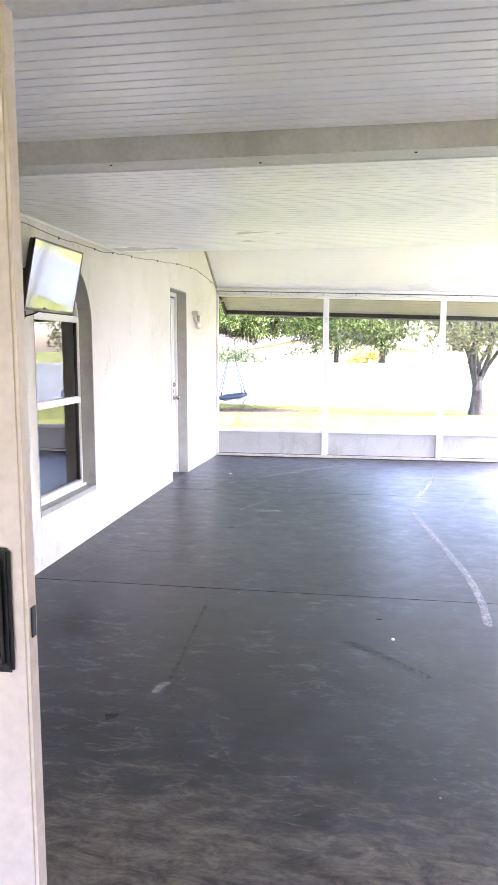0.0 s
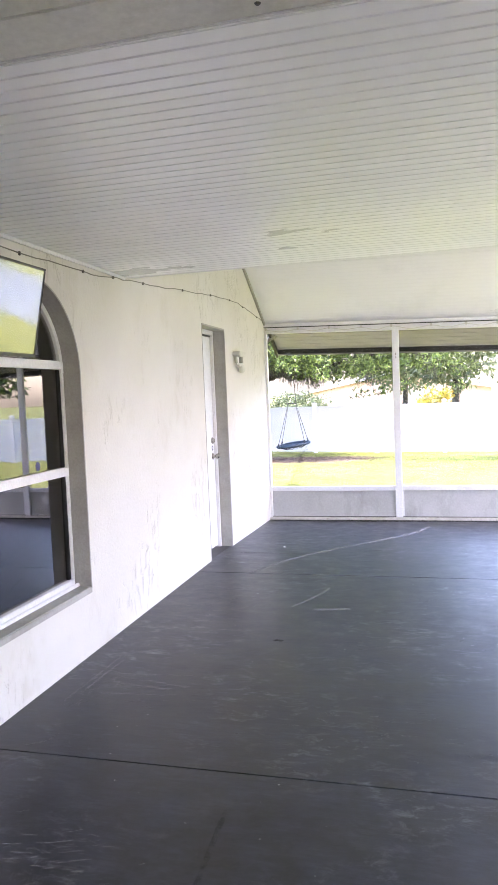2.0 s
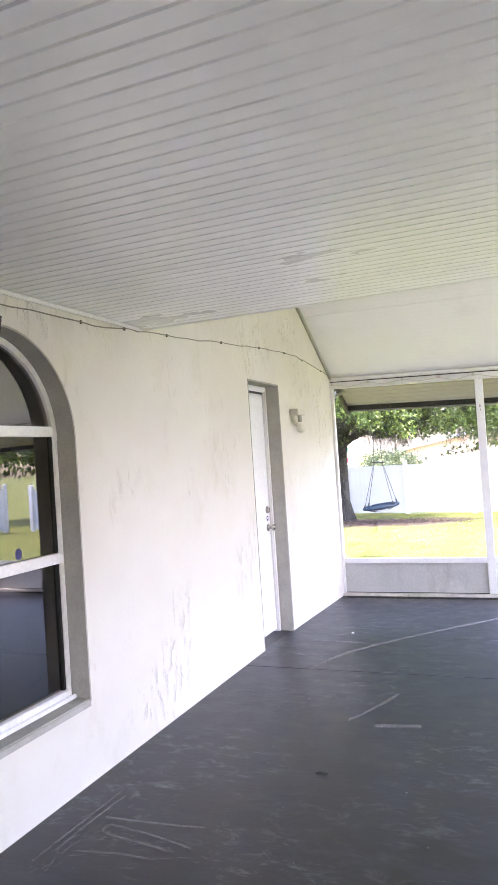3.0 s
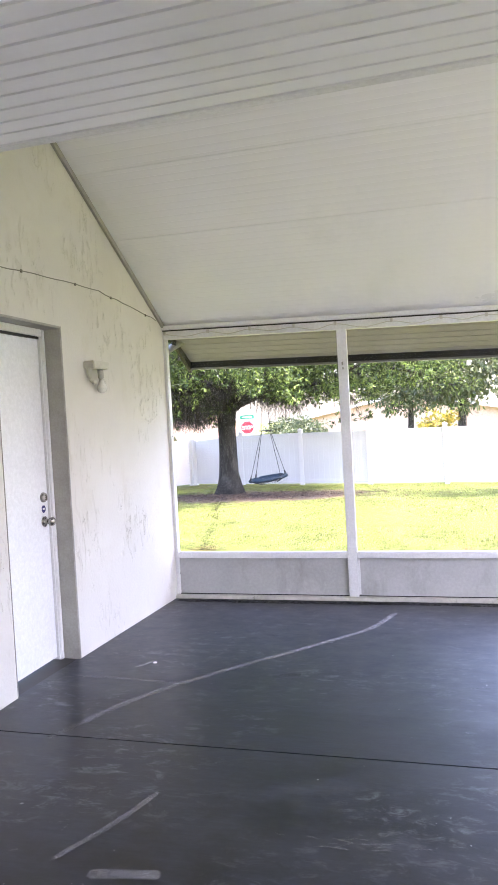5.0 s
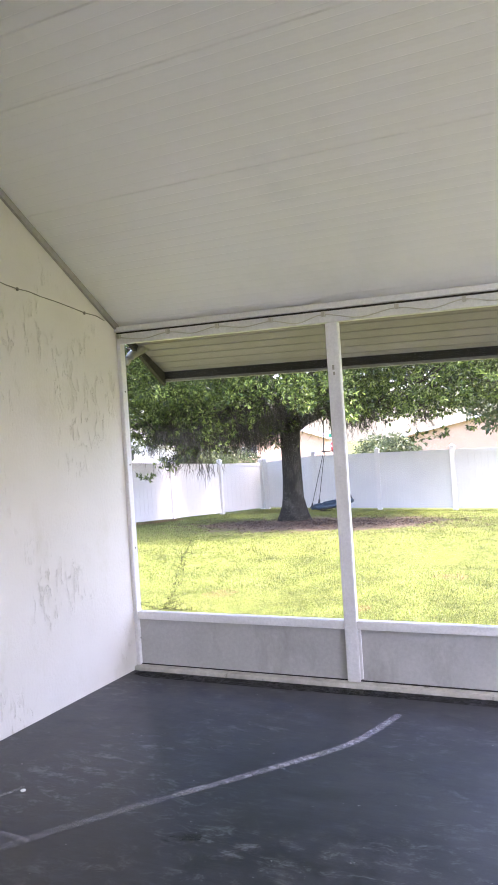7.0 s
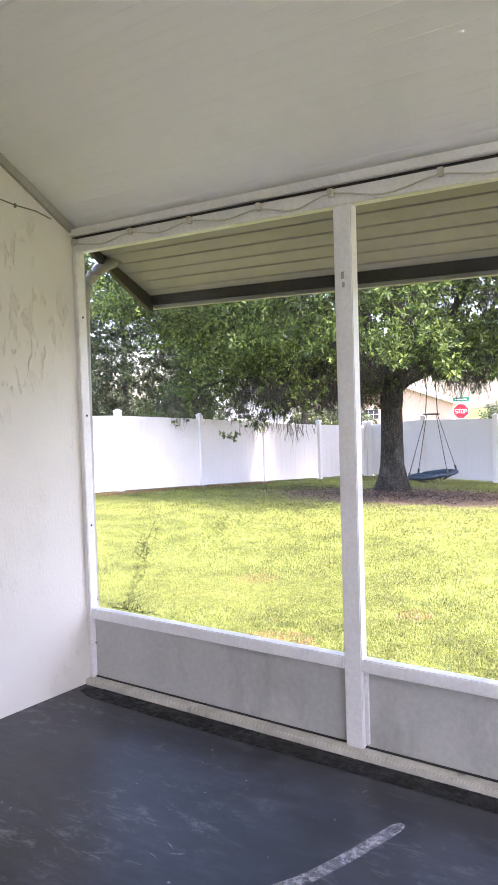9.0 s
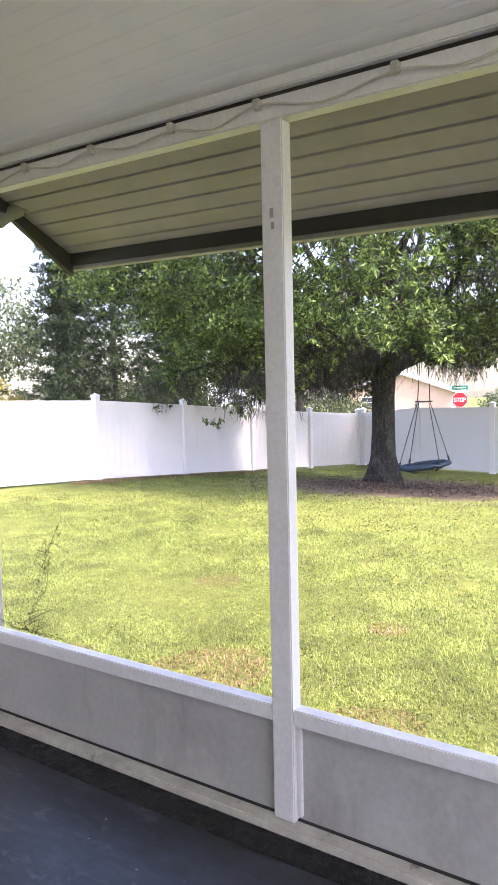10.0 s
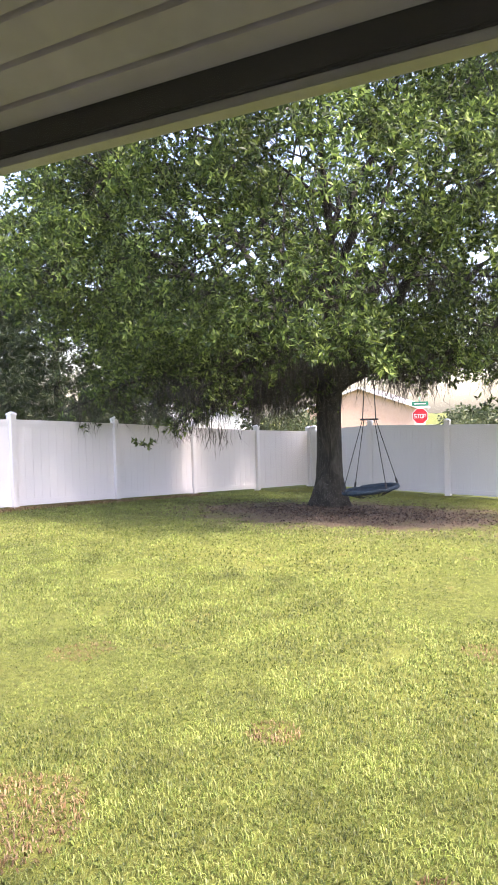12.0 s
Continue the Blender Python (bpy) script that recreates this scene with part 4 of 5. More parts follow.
def build_cords():
    race = new("cable_cover", to_mesh("cable_cover", boxed((X0, 4.255, 0.96), (X0 + 0.02, 4.295, 1.748), 0.005), M_WHITE))
    tagged(race, "white plastic cable cover running down the stucco wall", "cable cover")
    bm = bmesh.new()
    line = curve_through([(X0 + 0.012, 4.275, 0.99), (X0 + 0.014, 4.272, 0.84), (X0 + 0.018, 4.285, 0.66), (X0 + 0.014, 4.315, 0.54), (X0 + 0.016, 4.345, 0.46)], 6)
    tube(bm, line, 0.0045, 8)
    cord = new("loose_cable", to_mesh("power_cord", bm, M_BLACK, True))
    tagged(cord, "black power cord hanging down the wall with a loose plug", "cable")
    part("plug", boxed((X0 + 0.004, 4.335, 0.425), (X0 + 0.03, 4.375, 0.46), 0.006), M_BLACK, cord)
    bm = bmesh.new()
    tube(bm, curve_through([(X0 + 0.20, 4.33, 1.815), (X0 + 0.13, 4.31, 1.78), (X0 + 0.065, 4.30, 1.76), (X0 + 0.028, 4.28, 1.735)], 6), 0.005, 8)
    c2 = new("short_cable", to_mesh("tv_cord", bm, M_BLACK, True))
    tagged(c2, "short black cable from television to cable cover", "cable")
    # old string-light cord stapled along the wall
    pts, rnd = [], random.Random(4)
    key = [(3.3, 2.39), (3.87, 2.385), (4.54, 2.36), (5.29, 2.35), (5.9, 2.365), (6.25, 2.395), (6.9, 2.435), (7.82, 2.50), (8.5, 2.545), (9.13, 2.57), (9.63, 2.54), (10.28, 2.48)]
    for y, z in curve_through([Vector((y, z, 0)).xy for y, z in key], 5):
        pts.append((X0 + 0.006, y, z + rnd.uniform(-0.007, 0.007)))
    bm = bmesh.new()
    tube(bm, pts, 0.0035, 6)
    sl = new("string_light_cord", to_mesh("string_light_cord", bm, M_WIRE, True))
    tagged(sl, "thin grey cord stapled in a wavy line along the stucco wall", "cord")
    for p in pts[3::5]:
        part("clip", boxed((X0, p[1] - 0.006, p[2] - 0.012), (X0 + 0.012, p[1] + 0.006, p[2] + 0.008), 0.002), M_WIRE, sl)
    # cord along the screen header
    pts, clips = [], []
    x, k = X0 + 0.03, 0
    while x < XR - 0.1:
        w = rnd.uniform(0.34, 0.5)
        drop = SAG * (x - X0)
        clips.append((x, 2.372 - drop))
        pts += [(x, YS - 0.010, 2.372 - drop + rnd.uniform(-0.006, 0.006)), (x + w * 0.5, YS - 0.008, 2.340 - drop - SAG * w * 0.5 + rnd.uniform(-0.01, 0.01))]
        x += w
    bm = bmesh.new()
    tube(bm, curve_through(pts, 5), 0.0038, 6)
    hc = new("string_light_cord", to_mesh("string_light_cord", bm, M_SCONCE, True))
    tagged(hc, "thin pale cord draped from clip to clip along the screen header", "cord")
    for cx, cz in clips:
        part("clip", boxed((cx - 0.012, YS - 0.022, cz - 0.012), (cx + 0.012, YS + 0.004, cz + 0.02), 0.003), M_SCONCE, hc)


def build_sconce():
    s = thing("wall_light", (X0, 9.05, 2.01), "aged cream outdoor wall light with two bulb sockets and one bulb", "wall light")
    part("body", boxed((0.0, -0.11, -0.03), (0.085, 0.12, 0.025), 0.006), M_SCONCE, s)
    bm = bmesh.new()
    tube(bm, curve_through([(0.03, -0.085, -0.03), (0.035, -0.09, -0.085), (0.05, -0.07, -0.12), (0.065, -0.04, -0.115)], 5), [0.018] * 16, 10)
    part("arm", bm, M_SCONCE, s, smooth=True)
    down = Matrix.Translation((0.05, 0.045, -0.03)) @ Matrix.Rotation(radians(186), 4, "X")
    part("socket", lathe(bmesh.new(), [(0.02, 0.0), (0.022, 0.012), (0.022, 0.06), (0.018, 0.065)], down, 14), M_BEAM, s, smooth=True)
    part("bulb", lathe(bmesh.new(), [(0.015, 0.064), (0.018, 0.08), (0.036, 0.12), (0.038, 0.135), (0.03, 0.158), (0.012, 0.168)], down, 16), M_BULB, s, "frosted white bulb", smooth=True)


def build_downspout():
    bm = bmesh.new()
    tube(bm, curve_through([(-2.12, 10.72, 2.335), (-2.17, 10.66, 2.31), (-2.26, 10.60, 2.25), (-2.32, 10.575, 2.15), (-2.345, 10.57, 1.9), (-2.36, 10.57, 0.9), (-2.36, 10.57, -0.08)], 5), 0.034, 10)
    d = new("downspout", to_mesh("downspout", bm, M_BEAM, True))
    tagged(d, "beige gutter downspout with an elbow outside the screen corner", "downspout")


def build_marks():
    sets = (
        ("floor_mark", M_CHALK, 0.048, [(-0.27, 10.04), (-0.36, 9.72), (-0.46, 9.50), (-0.74, 9.13), (-1.01, 8.80)], "curved worn white line across the dark floor"),
        ("floor_mark", M_FAINT, 0.05, [(-1.01, 8.80), (-1.33, 8.38), (-1.55, 8.03), (-1.69, 7.72), (-1.78, 7.50)], "faded end of the curved white line"),
        ("floor_mark", M_FAINT, 0.03, [(-2.1, 8.34), (-1.8, 8.33), (-1.36, 8.30)], "thin faded white line on the dark floor"),
        ("floor_mark", M_CHALK, 0.045, [(0.80, 9.05), (0.70, 8.4), (0.60, 7.91), (0.44, 7.30)], "chalky white crack line along the floor"),
        ("floor_mark", M_CHALK, 0.05, [(0.39, 6.95), (0.45, 6.4), (0.53, 5.80), (0.60, 5.3), (0.645, 4.9), (0.66, 4.4), (0.64, 4.0)], "broad chalky white crack line along the floor"),
        ("floor_mark", M_SMUDGE, 0.13, [(-2.2, 10.33), (-1.2, 10.32), (-0.2, 10.34), (0.8, 10.32), (2.0, 10.33), (3.4, 10.33)], "black dirt line along the sill track"),
        ("floor_mark", M_GREYSKID, 0.05, [(-0.16, 3.67), (-0.03, 3.59), (0.16, 3.41), (0.27, 3.30)], "dark rubber skid on the floor"),
        ("floor_mark", M_GREYSKID, 0.022, [(-0.93, 3.1), (-0.94, 3.4), (-0.95, 3.58), (-0.98, 4.12)], "thin dark groove line in the floor paint"),
        ("floor_mark", M_FAINT, 0.014, [(-2.075, 4.88), (-2.06, 5.19), (-2.05, 5.53)], "long white drag scratch beside the wall"),
        ("floor_mark", M_FAINT, 0.014, [(-2.03, 4.98), (-2.025, 5.2), (-2.005, 5.46)], "long white drag scratch beside the wall"),
        ("floor_mark", M_FAINT, 0.014, [(-1.98, 5.27), (-1.75, 5.28), (-1.51, 5.3)], "thin white drag scratch across the floor"),
        ("floor_mark", M_FAINT, 0.014, [(-1.93, 5.22), (-1.7, 5.19), (-1.49, 5.14)], "thin white drag scratch across the floor"),
        ("floor_mark", M_FAINT, 0.014, [(-1.9, 5.15), (-1.72, 5.12), (-1.55, 5.1)], "thin white drag scratch across the floor"),
        ("floor_mark", M_FAINT, 0.014, [(-1.95, 5.0), (-1.75, 5.025), (-1.58, 5.03)], "thin white drag scratch across the floor"),
        ("floor_mark", M_FAINT, 0.014, [(-2.01, 4.42), (-1.93, 4.49), (-1.92, 4.55)], "small curved white scratch by the floor joint"),
        ("floor_mark", M_FAINT, 0.05, [(-1.05, 6.56), (-0.94, 6.58), (-0.8, 6.6)], "pale scuff on the floor"),
        ("floor_mark", M_SMUDGE, 0.02, [(0.02, 4.0), (0.04, 4.0), (0.06, 4.0)], "small dark stain on the floor"),
        ("floor_mark", M_SMUDGE, 0.05, [(-1.10, 2.72), (-1.08, 2.73), (-1.05, 2.74)], "small black stain on the floor"),
        ("floor_mark", M_SMUDGE, 0.03, [(-1.2, 5.9), (-1.17, 5.91), (-1.14, 5.9)], "small black stain on the floor"),
        ("floor_mark", M_GREYSKID, 0.045, [(-0.87, 8.45), (-0.79, 8.50), (-0.71, 8.53)], "short black scuff on the floor"),
        ("floor_mark", M_CHALK, 0.022, [(-1.78, 8.52), (-1.74, 8.58), (-1.71, 8.66)], "small white scratch on the floor"),
        ("floor_mark", M_FAINT, 0.03, [(-1.22, 6.6), (-1.1, 6.85), (-1.02, 7.1)], "thin pale scratch on the floor"),
        ("floor_mark", M_CHALK, 0.035, [(-0.96, 2.95), (-0.95, 3.02), (-0.92, 3.06)], "small white chip in the floor paint"),
    )
    for i, (name, m, w, pts, label) in enumerate(sets):
        line = [p.xy for p in curve_through([Vector((*p, 0)) for p in pts], 6)]
        bm = ribbon(bmesh.new(), line, w, 0.0025 + 0.0004 * i)
        for v in bm.verts:
            v.co.z += floor_z(v.co.y)
        ob = new(name, to_mesh(name, bm, m))
        tagged(ob, label, "floor mark", kind="structure")
    # groups of thin scratches where furniture was dragged
    rnd = random.Random(12)
    for x, y, sx, sy, n, turn in ((-1.98, 5.2, 0.12, 0.4, 26, 80), (-1.72, 5.1, 0.3, 0.14, 30, 8), (0.1, 6.1, 0.3, 0.2, 26, 10), (-0.2, 6.9, 0.2, 0.05, 10, 5), (-0.62, 5.9, 0.16, 0.06, 12, 10), (-1.75, 6.6, 0.25, 0.2, 24, 30), (-1.6, 3.75, 0.25, 0.15, 26, 20), (-0.95, 3.0, 0.1, 0.12, 12, 60), (-1.35, 7.0, 0.2, 0.2, 14, 50), (-0.5, 4.9, 0.4, 0.3, 22, 12), (0.35, 3.2, 0.3, 0.2, 18, 15), (-1.2, 2.6, 0.5, 0.2, 24, 5), (-0.3, 2.3, 0.6, 0.2, 26, 5), (0.5, 8.6, 0.3, 0.3, 18, 10), (-1.0, 9.4, 0.4, 0.2, 14, 8)):
        bm = bmesh.new()
        for k in range(n * 2):
            px, py = rnd.gauss(x, sx * 0.6), rnd.gauss(y, sy * 0.6)
            a = radians(turn + rnd.gauss(0, 14))
            ln = rnd.uniform(0.015, 0.09)
            px = max(px, X0 + 0.12)
            bend = rnd.uniform(-0.003, 0.003)
            ribbon(bm, [Vector((px - ln * math.cos(a) / 2, py - ln * math.sin(a) / 2)), Vector((px + bend, py - bend)), Vector((px + ln * math.cos(a) / 2, py + ln * math.sin(a) / 2))], rnd.uniform(0.003, 0.007), 0.0022 + 0.00003 * k)
        for v in bm.verts:
            v.co.z += floor_z(v.co.y)
        tagged(new("scratches", to_mesh("scratches", bm, M_FAINT)), "white scratches and scrapes in the dark floor paint", "floor mark", kind="structure")
    bm = bmesh.new()
    lathe(bm, [(0.009, 0.0), (0.01, 0.005), (0.005, 0.009)], Matrix.Translation((0.11, 3.74, floor_z(3.74))), 7)
    tagged(new("paint_chip", to_mesh("paint_chip", bm, M_SIGN_WHITE)), "small white crumb lying on the floor", "debris")
    bm = bmesh.new()
    lathe(bm, [(0.012, 0.0), (0.013, 0.004), (0.006, 0.008)], Matrix.Translation((-1.70, 8.64, floor_z(8.64))), 7)
    tagged(new("paint_chip", to_mesh("paint_chip", bm, M_SIGN_WHITE)), "tiny white crumb lying on the floor", "debris")
    # torn strip of old mesh that clings to the screen: loose threads, crossed and bunched
    bm = bmesh.new()
    y = YS + 0.047
    strips = (((-1.80, 0.87), (-1.89, 0.69), 0.07, 26), ((-1.84, 0.76), (-1.97, 0.47), 0.05, 30), ((-1.90, 0.47), (-2.03, 0.41), 0.10, 34), ((-2.20, 0.44), (-2.0, 0.40), 0.03, 24), ((-2.02, 0.42), (-1.78, 0.398), 0.025, 28))
    for (xa, za), (xb, zb), spread, count in strips:
        along = Vector((xb - xa, 0, zb - za))
        lean = math.atan2(along.z, along.x)
        for k in range(count):
            q = k / count
            c = Vector((xa, y, za)) + along * q + Vector((rnd.gauss(0, spread * 0.4), 0, rnd.gauss(0, spread * 0.25)))
            c.z = max(c.z, 0.41)
            a = lean + (math.pi / 2 if k % 2 else 0) + rnd.gauss(0, 0.22)
            half = rnd.uniform(0.012, 0.045) if k % 2 else rnd.uniform(0.03, 0.09)
            d = Vector((math.cos(a), 0, math.sin(a))) * half
            n = Vector((-math.sin(a), 0, math.cos(a))) * rnd.uniform(0.0008, 0.002)
            bend = n * rnd.uniform(-3, 3)
            e0, e1 = c - d, c + d
            e0.z, e1.z = max(e0.z, 0.399), max(e1.z, 0.399)
            lo = [bm.verts.new(p) for p in (e0 - n, c + bend - n, e1 - n)]
            hi = [bm.verts.new(p) for p in (e0 + n, c + bend + n, e1 + n)]
            bm.faces.new((lo[0], lo[1], hi[1], hi[0]))
            bm.faces.new((lo[1], lo[2], hi[2], hi[1]))
    tagged(new("torn_mesh", to_mesh("torn_mesh", bm, M_TATTER)), "torn dark strip of old mesh threads stuck on the screen", "debris")


build_tv()
build_cords()
build_sconce()
build_downspout()
build_marks()


# ---- yard ----
def build_ground():
    xs = sorted(set([-400, -200, -100, -60, -40] + [round(-30 + 1.0 * k, 2) for k in range(61)] + [40, 60, 100, 200, 400]))
    ys = sorted(set([-300, -120, -60, -30, -10, 0, 5, 10] + [round(10.4 + 0.6 * k, 2) for k in range(40)] + [36, 40, 50, 70, 100, 200, 400]))
    verts = np.array([(x, y, ground_z(x, y) + (0.025 * noise.noise(Vector((x * 0.5, y * 0.5, 0))) if y > 11 else 0)) for y in ys for x in xs])
    nx = len(xs)
    faces = np.array([(j * nx + i, j * nx + i + 1, (j + 1) * nx + i + 1, (j + 1) * nx + i) for j in range(len(ys) - 1) for i in range(nx - 1)])
    g = new("ground", mesh_from("ground", verts, faces, M_LAWN))
    tagged(g, "bright green lawn with dry patches and bare soil under the oak", "lawn", kind="structure")


def blades(name, label, spots, height, width, rng, mat=M_GRASS):
    """Many grass blades, each one bent triangle pair."""
    n = len(spots)
    ang = rng.uniform(0, 2 * np.pi, n)
    lean = rng.uniform(0.5, 1.7, n)
    h = height * rng.uniform(0.5, 1.25, n)
    w = width * rng.uniform(0.6, 1.3, n)
    d = np.stack([np.cos(ang), np.sin(ang), np.zeros(n)], 1)
    s = np.stack([-np.sin(ang), np.cos(ang), np.zeros(n)], 1)
    up = np.array([0, 0, 1.0])
    base = spots
    mid = base + up * (h * 0.6)[:, None] + d * (h * lean * 0.25)[:, None]
    tip = base + up * (h * (1.05 - 0.45 * lean))[:, None] + d * (h * lean * 0.8)[:, None]
    v = np.stack([base - s * w[:, None] / 2, base + s * w[:, None] / 2, mid + s * w[:, None] * 0.4, mid - s * w[:, None] * 0.4, tip], 1).reshape(-1, 3)
    k = np.arange(n)[:, None] * 5
    f = np.concatenate([k + np.array([0, 1, 2]), k + np.array([0, 2, 3]), k + np.array([3, 2, 4])], 0)
    ob = new(name, mesh_from(name, v, f, mat))
    tagged(ob, label, "grass", kind="stuff")


def bare(x, y):
    return ((x + 4.3) / 2.9) ** 2 + ((y - 20.4) / 2.1) ** 2


def build_grass():
    rng = np.random.default_rng(7)
    pts = []
    for x0, x1, y0, y1, dens in ((-6.0, 0.9, 10.95, 13.2, 8800), (-8.6, 2.0, 13.2, 15.5, 4400), (-9.6, 4.0, 15.5, 24.5, 1100)):
        n = int((x1 - x0) * (y1 - y0) * dens)
        p = np.stack([rng.uniform(x0, x1, n), rng.uniform(y0, y1, n)], 1)
        pts.append(p)
    p = np.concatenate(pts)
    thin = np.array([noise.noise(Vector((x * 1.3, y * 1.3, 3.0))) + 0.6 * noise.noise(Vector((x * 4.1, y * 4.1, 5.0))) for x, y in p])
    soil = np.array([bare(x, y) for x, y in p])
    keep = (thin > -0.62 + 0.25 * rng.uniform(-1, 1, len(p))) & (soil + 0.5 * thin > 0.9)
    p, thin = p[keep], thin[keep]
    z = np.array([ground_z(x, y) for x, y in p]) + 0.0
    far = np.clip((p[:, 1] - 11.5) / 8, 0, 1)
    spots = np.stack([p[:, 0], p[:, 1], z], 1)
    dry = np.zeros(len(p), bool)
    for cx, cy, r in ((-1.75, 11.45, 0.34), (-0.80, 11.30, 0.26), (-0.15, 11.85, 0.16), (0.25, 11.15, 0.3), (-2.6, 11.1, 0.3), (-1.25, 12.6, 0.14), (0.3, 12.9, 0.18), (-2.9, 13.0, 0.2), (-0.6, 14.2, 0.2)):
        d2 = np.hypot(p[:, 0] - cx, p[:, 1] - cy) + 0.12 * thin
        dry |= (d2 < r) & (rng.uniform(size=len(p)) < 0.85)
    blades("dry_grass", "dry brown straw patches in the lawn", spots[dry][::2], 0.028, 0.006, rng, M_STRAW)
    spots, p = spots[~dry], p[~dry]
    # dry thatch along the foot of the fence
    s = rng.uniform(0, 1, 5000)
    side = np.abs(rng.normal(scale=0.16, size=5000))
    fx, fy = -9.72 + 0.65 * s + 0.95 * side + 0.08, 17.4 + 5.2 * s - 0.15 * side
    thatch = np.stack([fx, fy, np.array([ground_z(a, c) for a, c in zip(fx, fy)])], 1)
    blades("dry_thatch", "dry brown thatch along the foot of the fence", thatch, 0.06, 0.012, rng, M_STRAW)
    # twigs and fallen leaves on the bare soil
    fx, fy = rng.normal(-4.4, 1.5, 4500), rng.normal(20.5, 0.85, 4500)
    litter = np.stack([fx, fy, np.array([ground_z(a, c) + 0.012 for a, c in zip(fx, fy)])], 1)
    blades("leaf_litter", "brown twigs and fallen leaves on bare soil under the oak", litter, 0.03, 0.026, rng, M_FALLEN)
    near = p[:, 1] < 13.2
    blades("grass_near", "short bright green lawn grass with dry straw blades", spots[near], 0.027, 0.0042, rng)
    mid = (~near) & (p[:, 1] < 15.5)
    blades("grass_middle", "short green lawn grass", spots[mid], 0.027, 0.0062, rng)
    blades("grass_far", "green lawn grass round the oak", spots[p[:, 1] >= 15.5], 0.028, 0.011, rng)


def build_fence(points, label):
    """Vinyl fence through (x, y, post height) points: posts with caps, rails and tongued boards."""
    f = thing("fence", (points[0][0], points[0][1], ground_z(*points[0][:2])), label, "fence")
    inv = Matrix.Translation(f.location).inverted()
    for i, (x, y, post_top) in enumerate(points):
        zb = ground_z(x, y) - 0.05
        bm = boxed((x - 0.06, y - 0.06, zb), (x + 0.06, y + 0.06, post_top - 0.05), 0.006)
        box(bm, (x - 0.07, y - 0.07, post_top - 0.05), (x + 0.07, y + 0.07, post_top - 0.02), 0.006)
        apex = bm.verts.new((x, y, post_top + 0.02))
        ring = [bm.verts.new((x + sx * 0.066, y + sy * 0.066, post_top - 0.0199)) for sx, sy in ((-1, -1), (1, -1), (1, 1), (-1, 1))]
        for k in range(4):
            bm.faces.new((ring[k], ring[(k + 1) % 4], apex))
        bmesh.ops.transform(bm, matrix=inv, verts=bm.verts)
        part("post", bm, M_VINYL, f)
        if i + 1 == len(points):
            break
        x2, y2, top2 = points[i + 1]
        d = Vector((x2 - x, y2 - y, 0))
        ln = d.length
        m = Matrix.Translation((x, y, 0)) @ Matrix.Rotation(math.atan2(d.y, d.x), 4, "Z")
        g0, g1 = ground_z(x, y) + 0.05, ground_z(x2, y2) + 0.05
        t0 = post_top - 0.12
        rise_low, rise_top = (g1 - g0) / ln, (top2 - post_top) / ln

        def lay(name, bm, kx):
            for v in bm.verts:
                v.co.z += kx * v.co.x
            bmesh.ops.transform(bm, matrix=inv @ m, verts=bm.verts)
            part(name, bm, M_VINYL, f)

        lay("top_rail", boxed((0.061, -0.03, t0 - 0.10), (ln - 0.061, 0.03, t0), 0.005), rise_top)
        lay("bottom_rail", boxed((0.061, -0.028, g0), (ln - 0.061, 0.028, g0 + 0.11), 0.005), rise_low)
        bm = bmesh.new()
        n = max(int(round((ln - 0.13) / 0.17)), 1)
        w = (ln - 0.13) / n
        for k in range(n):
            a, b = 0.065 + k * w + 0.0012, 0.065 + (k + 1) * w - 0.0012
            box(bm, (a, -0.012, g0 + 0.08 + rise_low * a), (b, 0.012, t0 - 0.06 + rise_top * a))
        bmesh.ops.transform(bm, matrix=inv @ m, verts=bm.verts)
        part("panel", bm, M_VINYL, f)
    return f


def leaf_arrays(centres, radius, count, size, rng, flat=0.75, droop=0.35, spray=1, narrow=0.25):
    """Leaves as folded rhombs, scattered in clumps round the centres, in rosettes of `spray` leaves."""
    m = len(centres) * (count // spray)
    c = np.repeat(centres, count // spray, 0)
    r = np.repeat(radius, count // spray)
    d = rng.normal(size=(m, 3))
    d /= np.linalg.norm(d, axis=1)[:, None]
    off = d * (rng.uniform(0.25, 1.0, m) ** 0.6 * r)[:, None]
    off[:, 2] *= flat
    base = np.repeat(c + off, spray, 0)
    d = np.repeat(d, spray, 0)
    n = m * spray
    out = d * (0.8 if spray > 1 else 1.0) + rng.normal(scale=0.65 if spray > 1 else 0.45, size=(n, 3))
    out[:, 2] -= droop
    out /= np.linalg.norm(out, axis=1)[:, None]
    side = np.cross(out, rng.normal(size=(n, 3)))
    side /= np.linalg.norm(side, axis=1)[:, None] + 1e-9
    nrm = np.cross(out, side)
    ln = (size * rng.uniform(0.6, 1.35, n))[:, None]
    v = np.stack([base, base + out * ln * 0.5 + side * ln * narrow + nrm * ln * 0.06, base + out * ln, base + out * ln * 0.5 - side * ln * narrow + nrm * ln * 0.06], 1).reshape(-1, 3)
    k = np.arange(n)[:, None] * 4
    f = np.concatenate([k + np.array([0, 1, 2]), k + np.array([0, 2, 3])], 0)
    return v, f


def limb(bm, start, end, r0, r1, rng, wob=0.12, seg=6, sides=7, sag=0.0):
    start, end = Vector(start), Vector(end)
    ln = (end - start).length
    pts = []
    for k in range(seg + 1):
        t = k / seg
        p = start.lerp(end, t)
        if 0 < k < seg:
            p += Vector(rng.uniform(-1, 1, 3)) * wob * ln * 0.25
        p.z += sag * math.sin(math.pi * t)
        pts.append(p)
    line = curve_through(pts, 2)
    tube(bm, line, [r0 + (r1 - r0) * i / (len(line) - 1) for i in range(len(line))], sides, False)
    return line


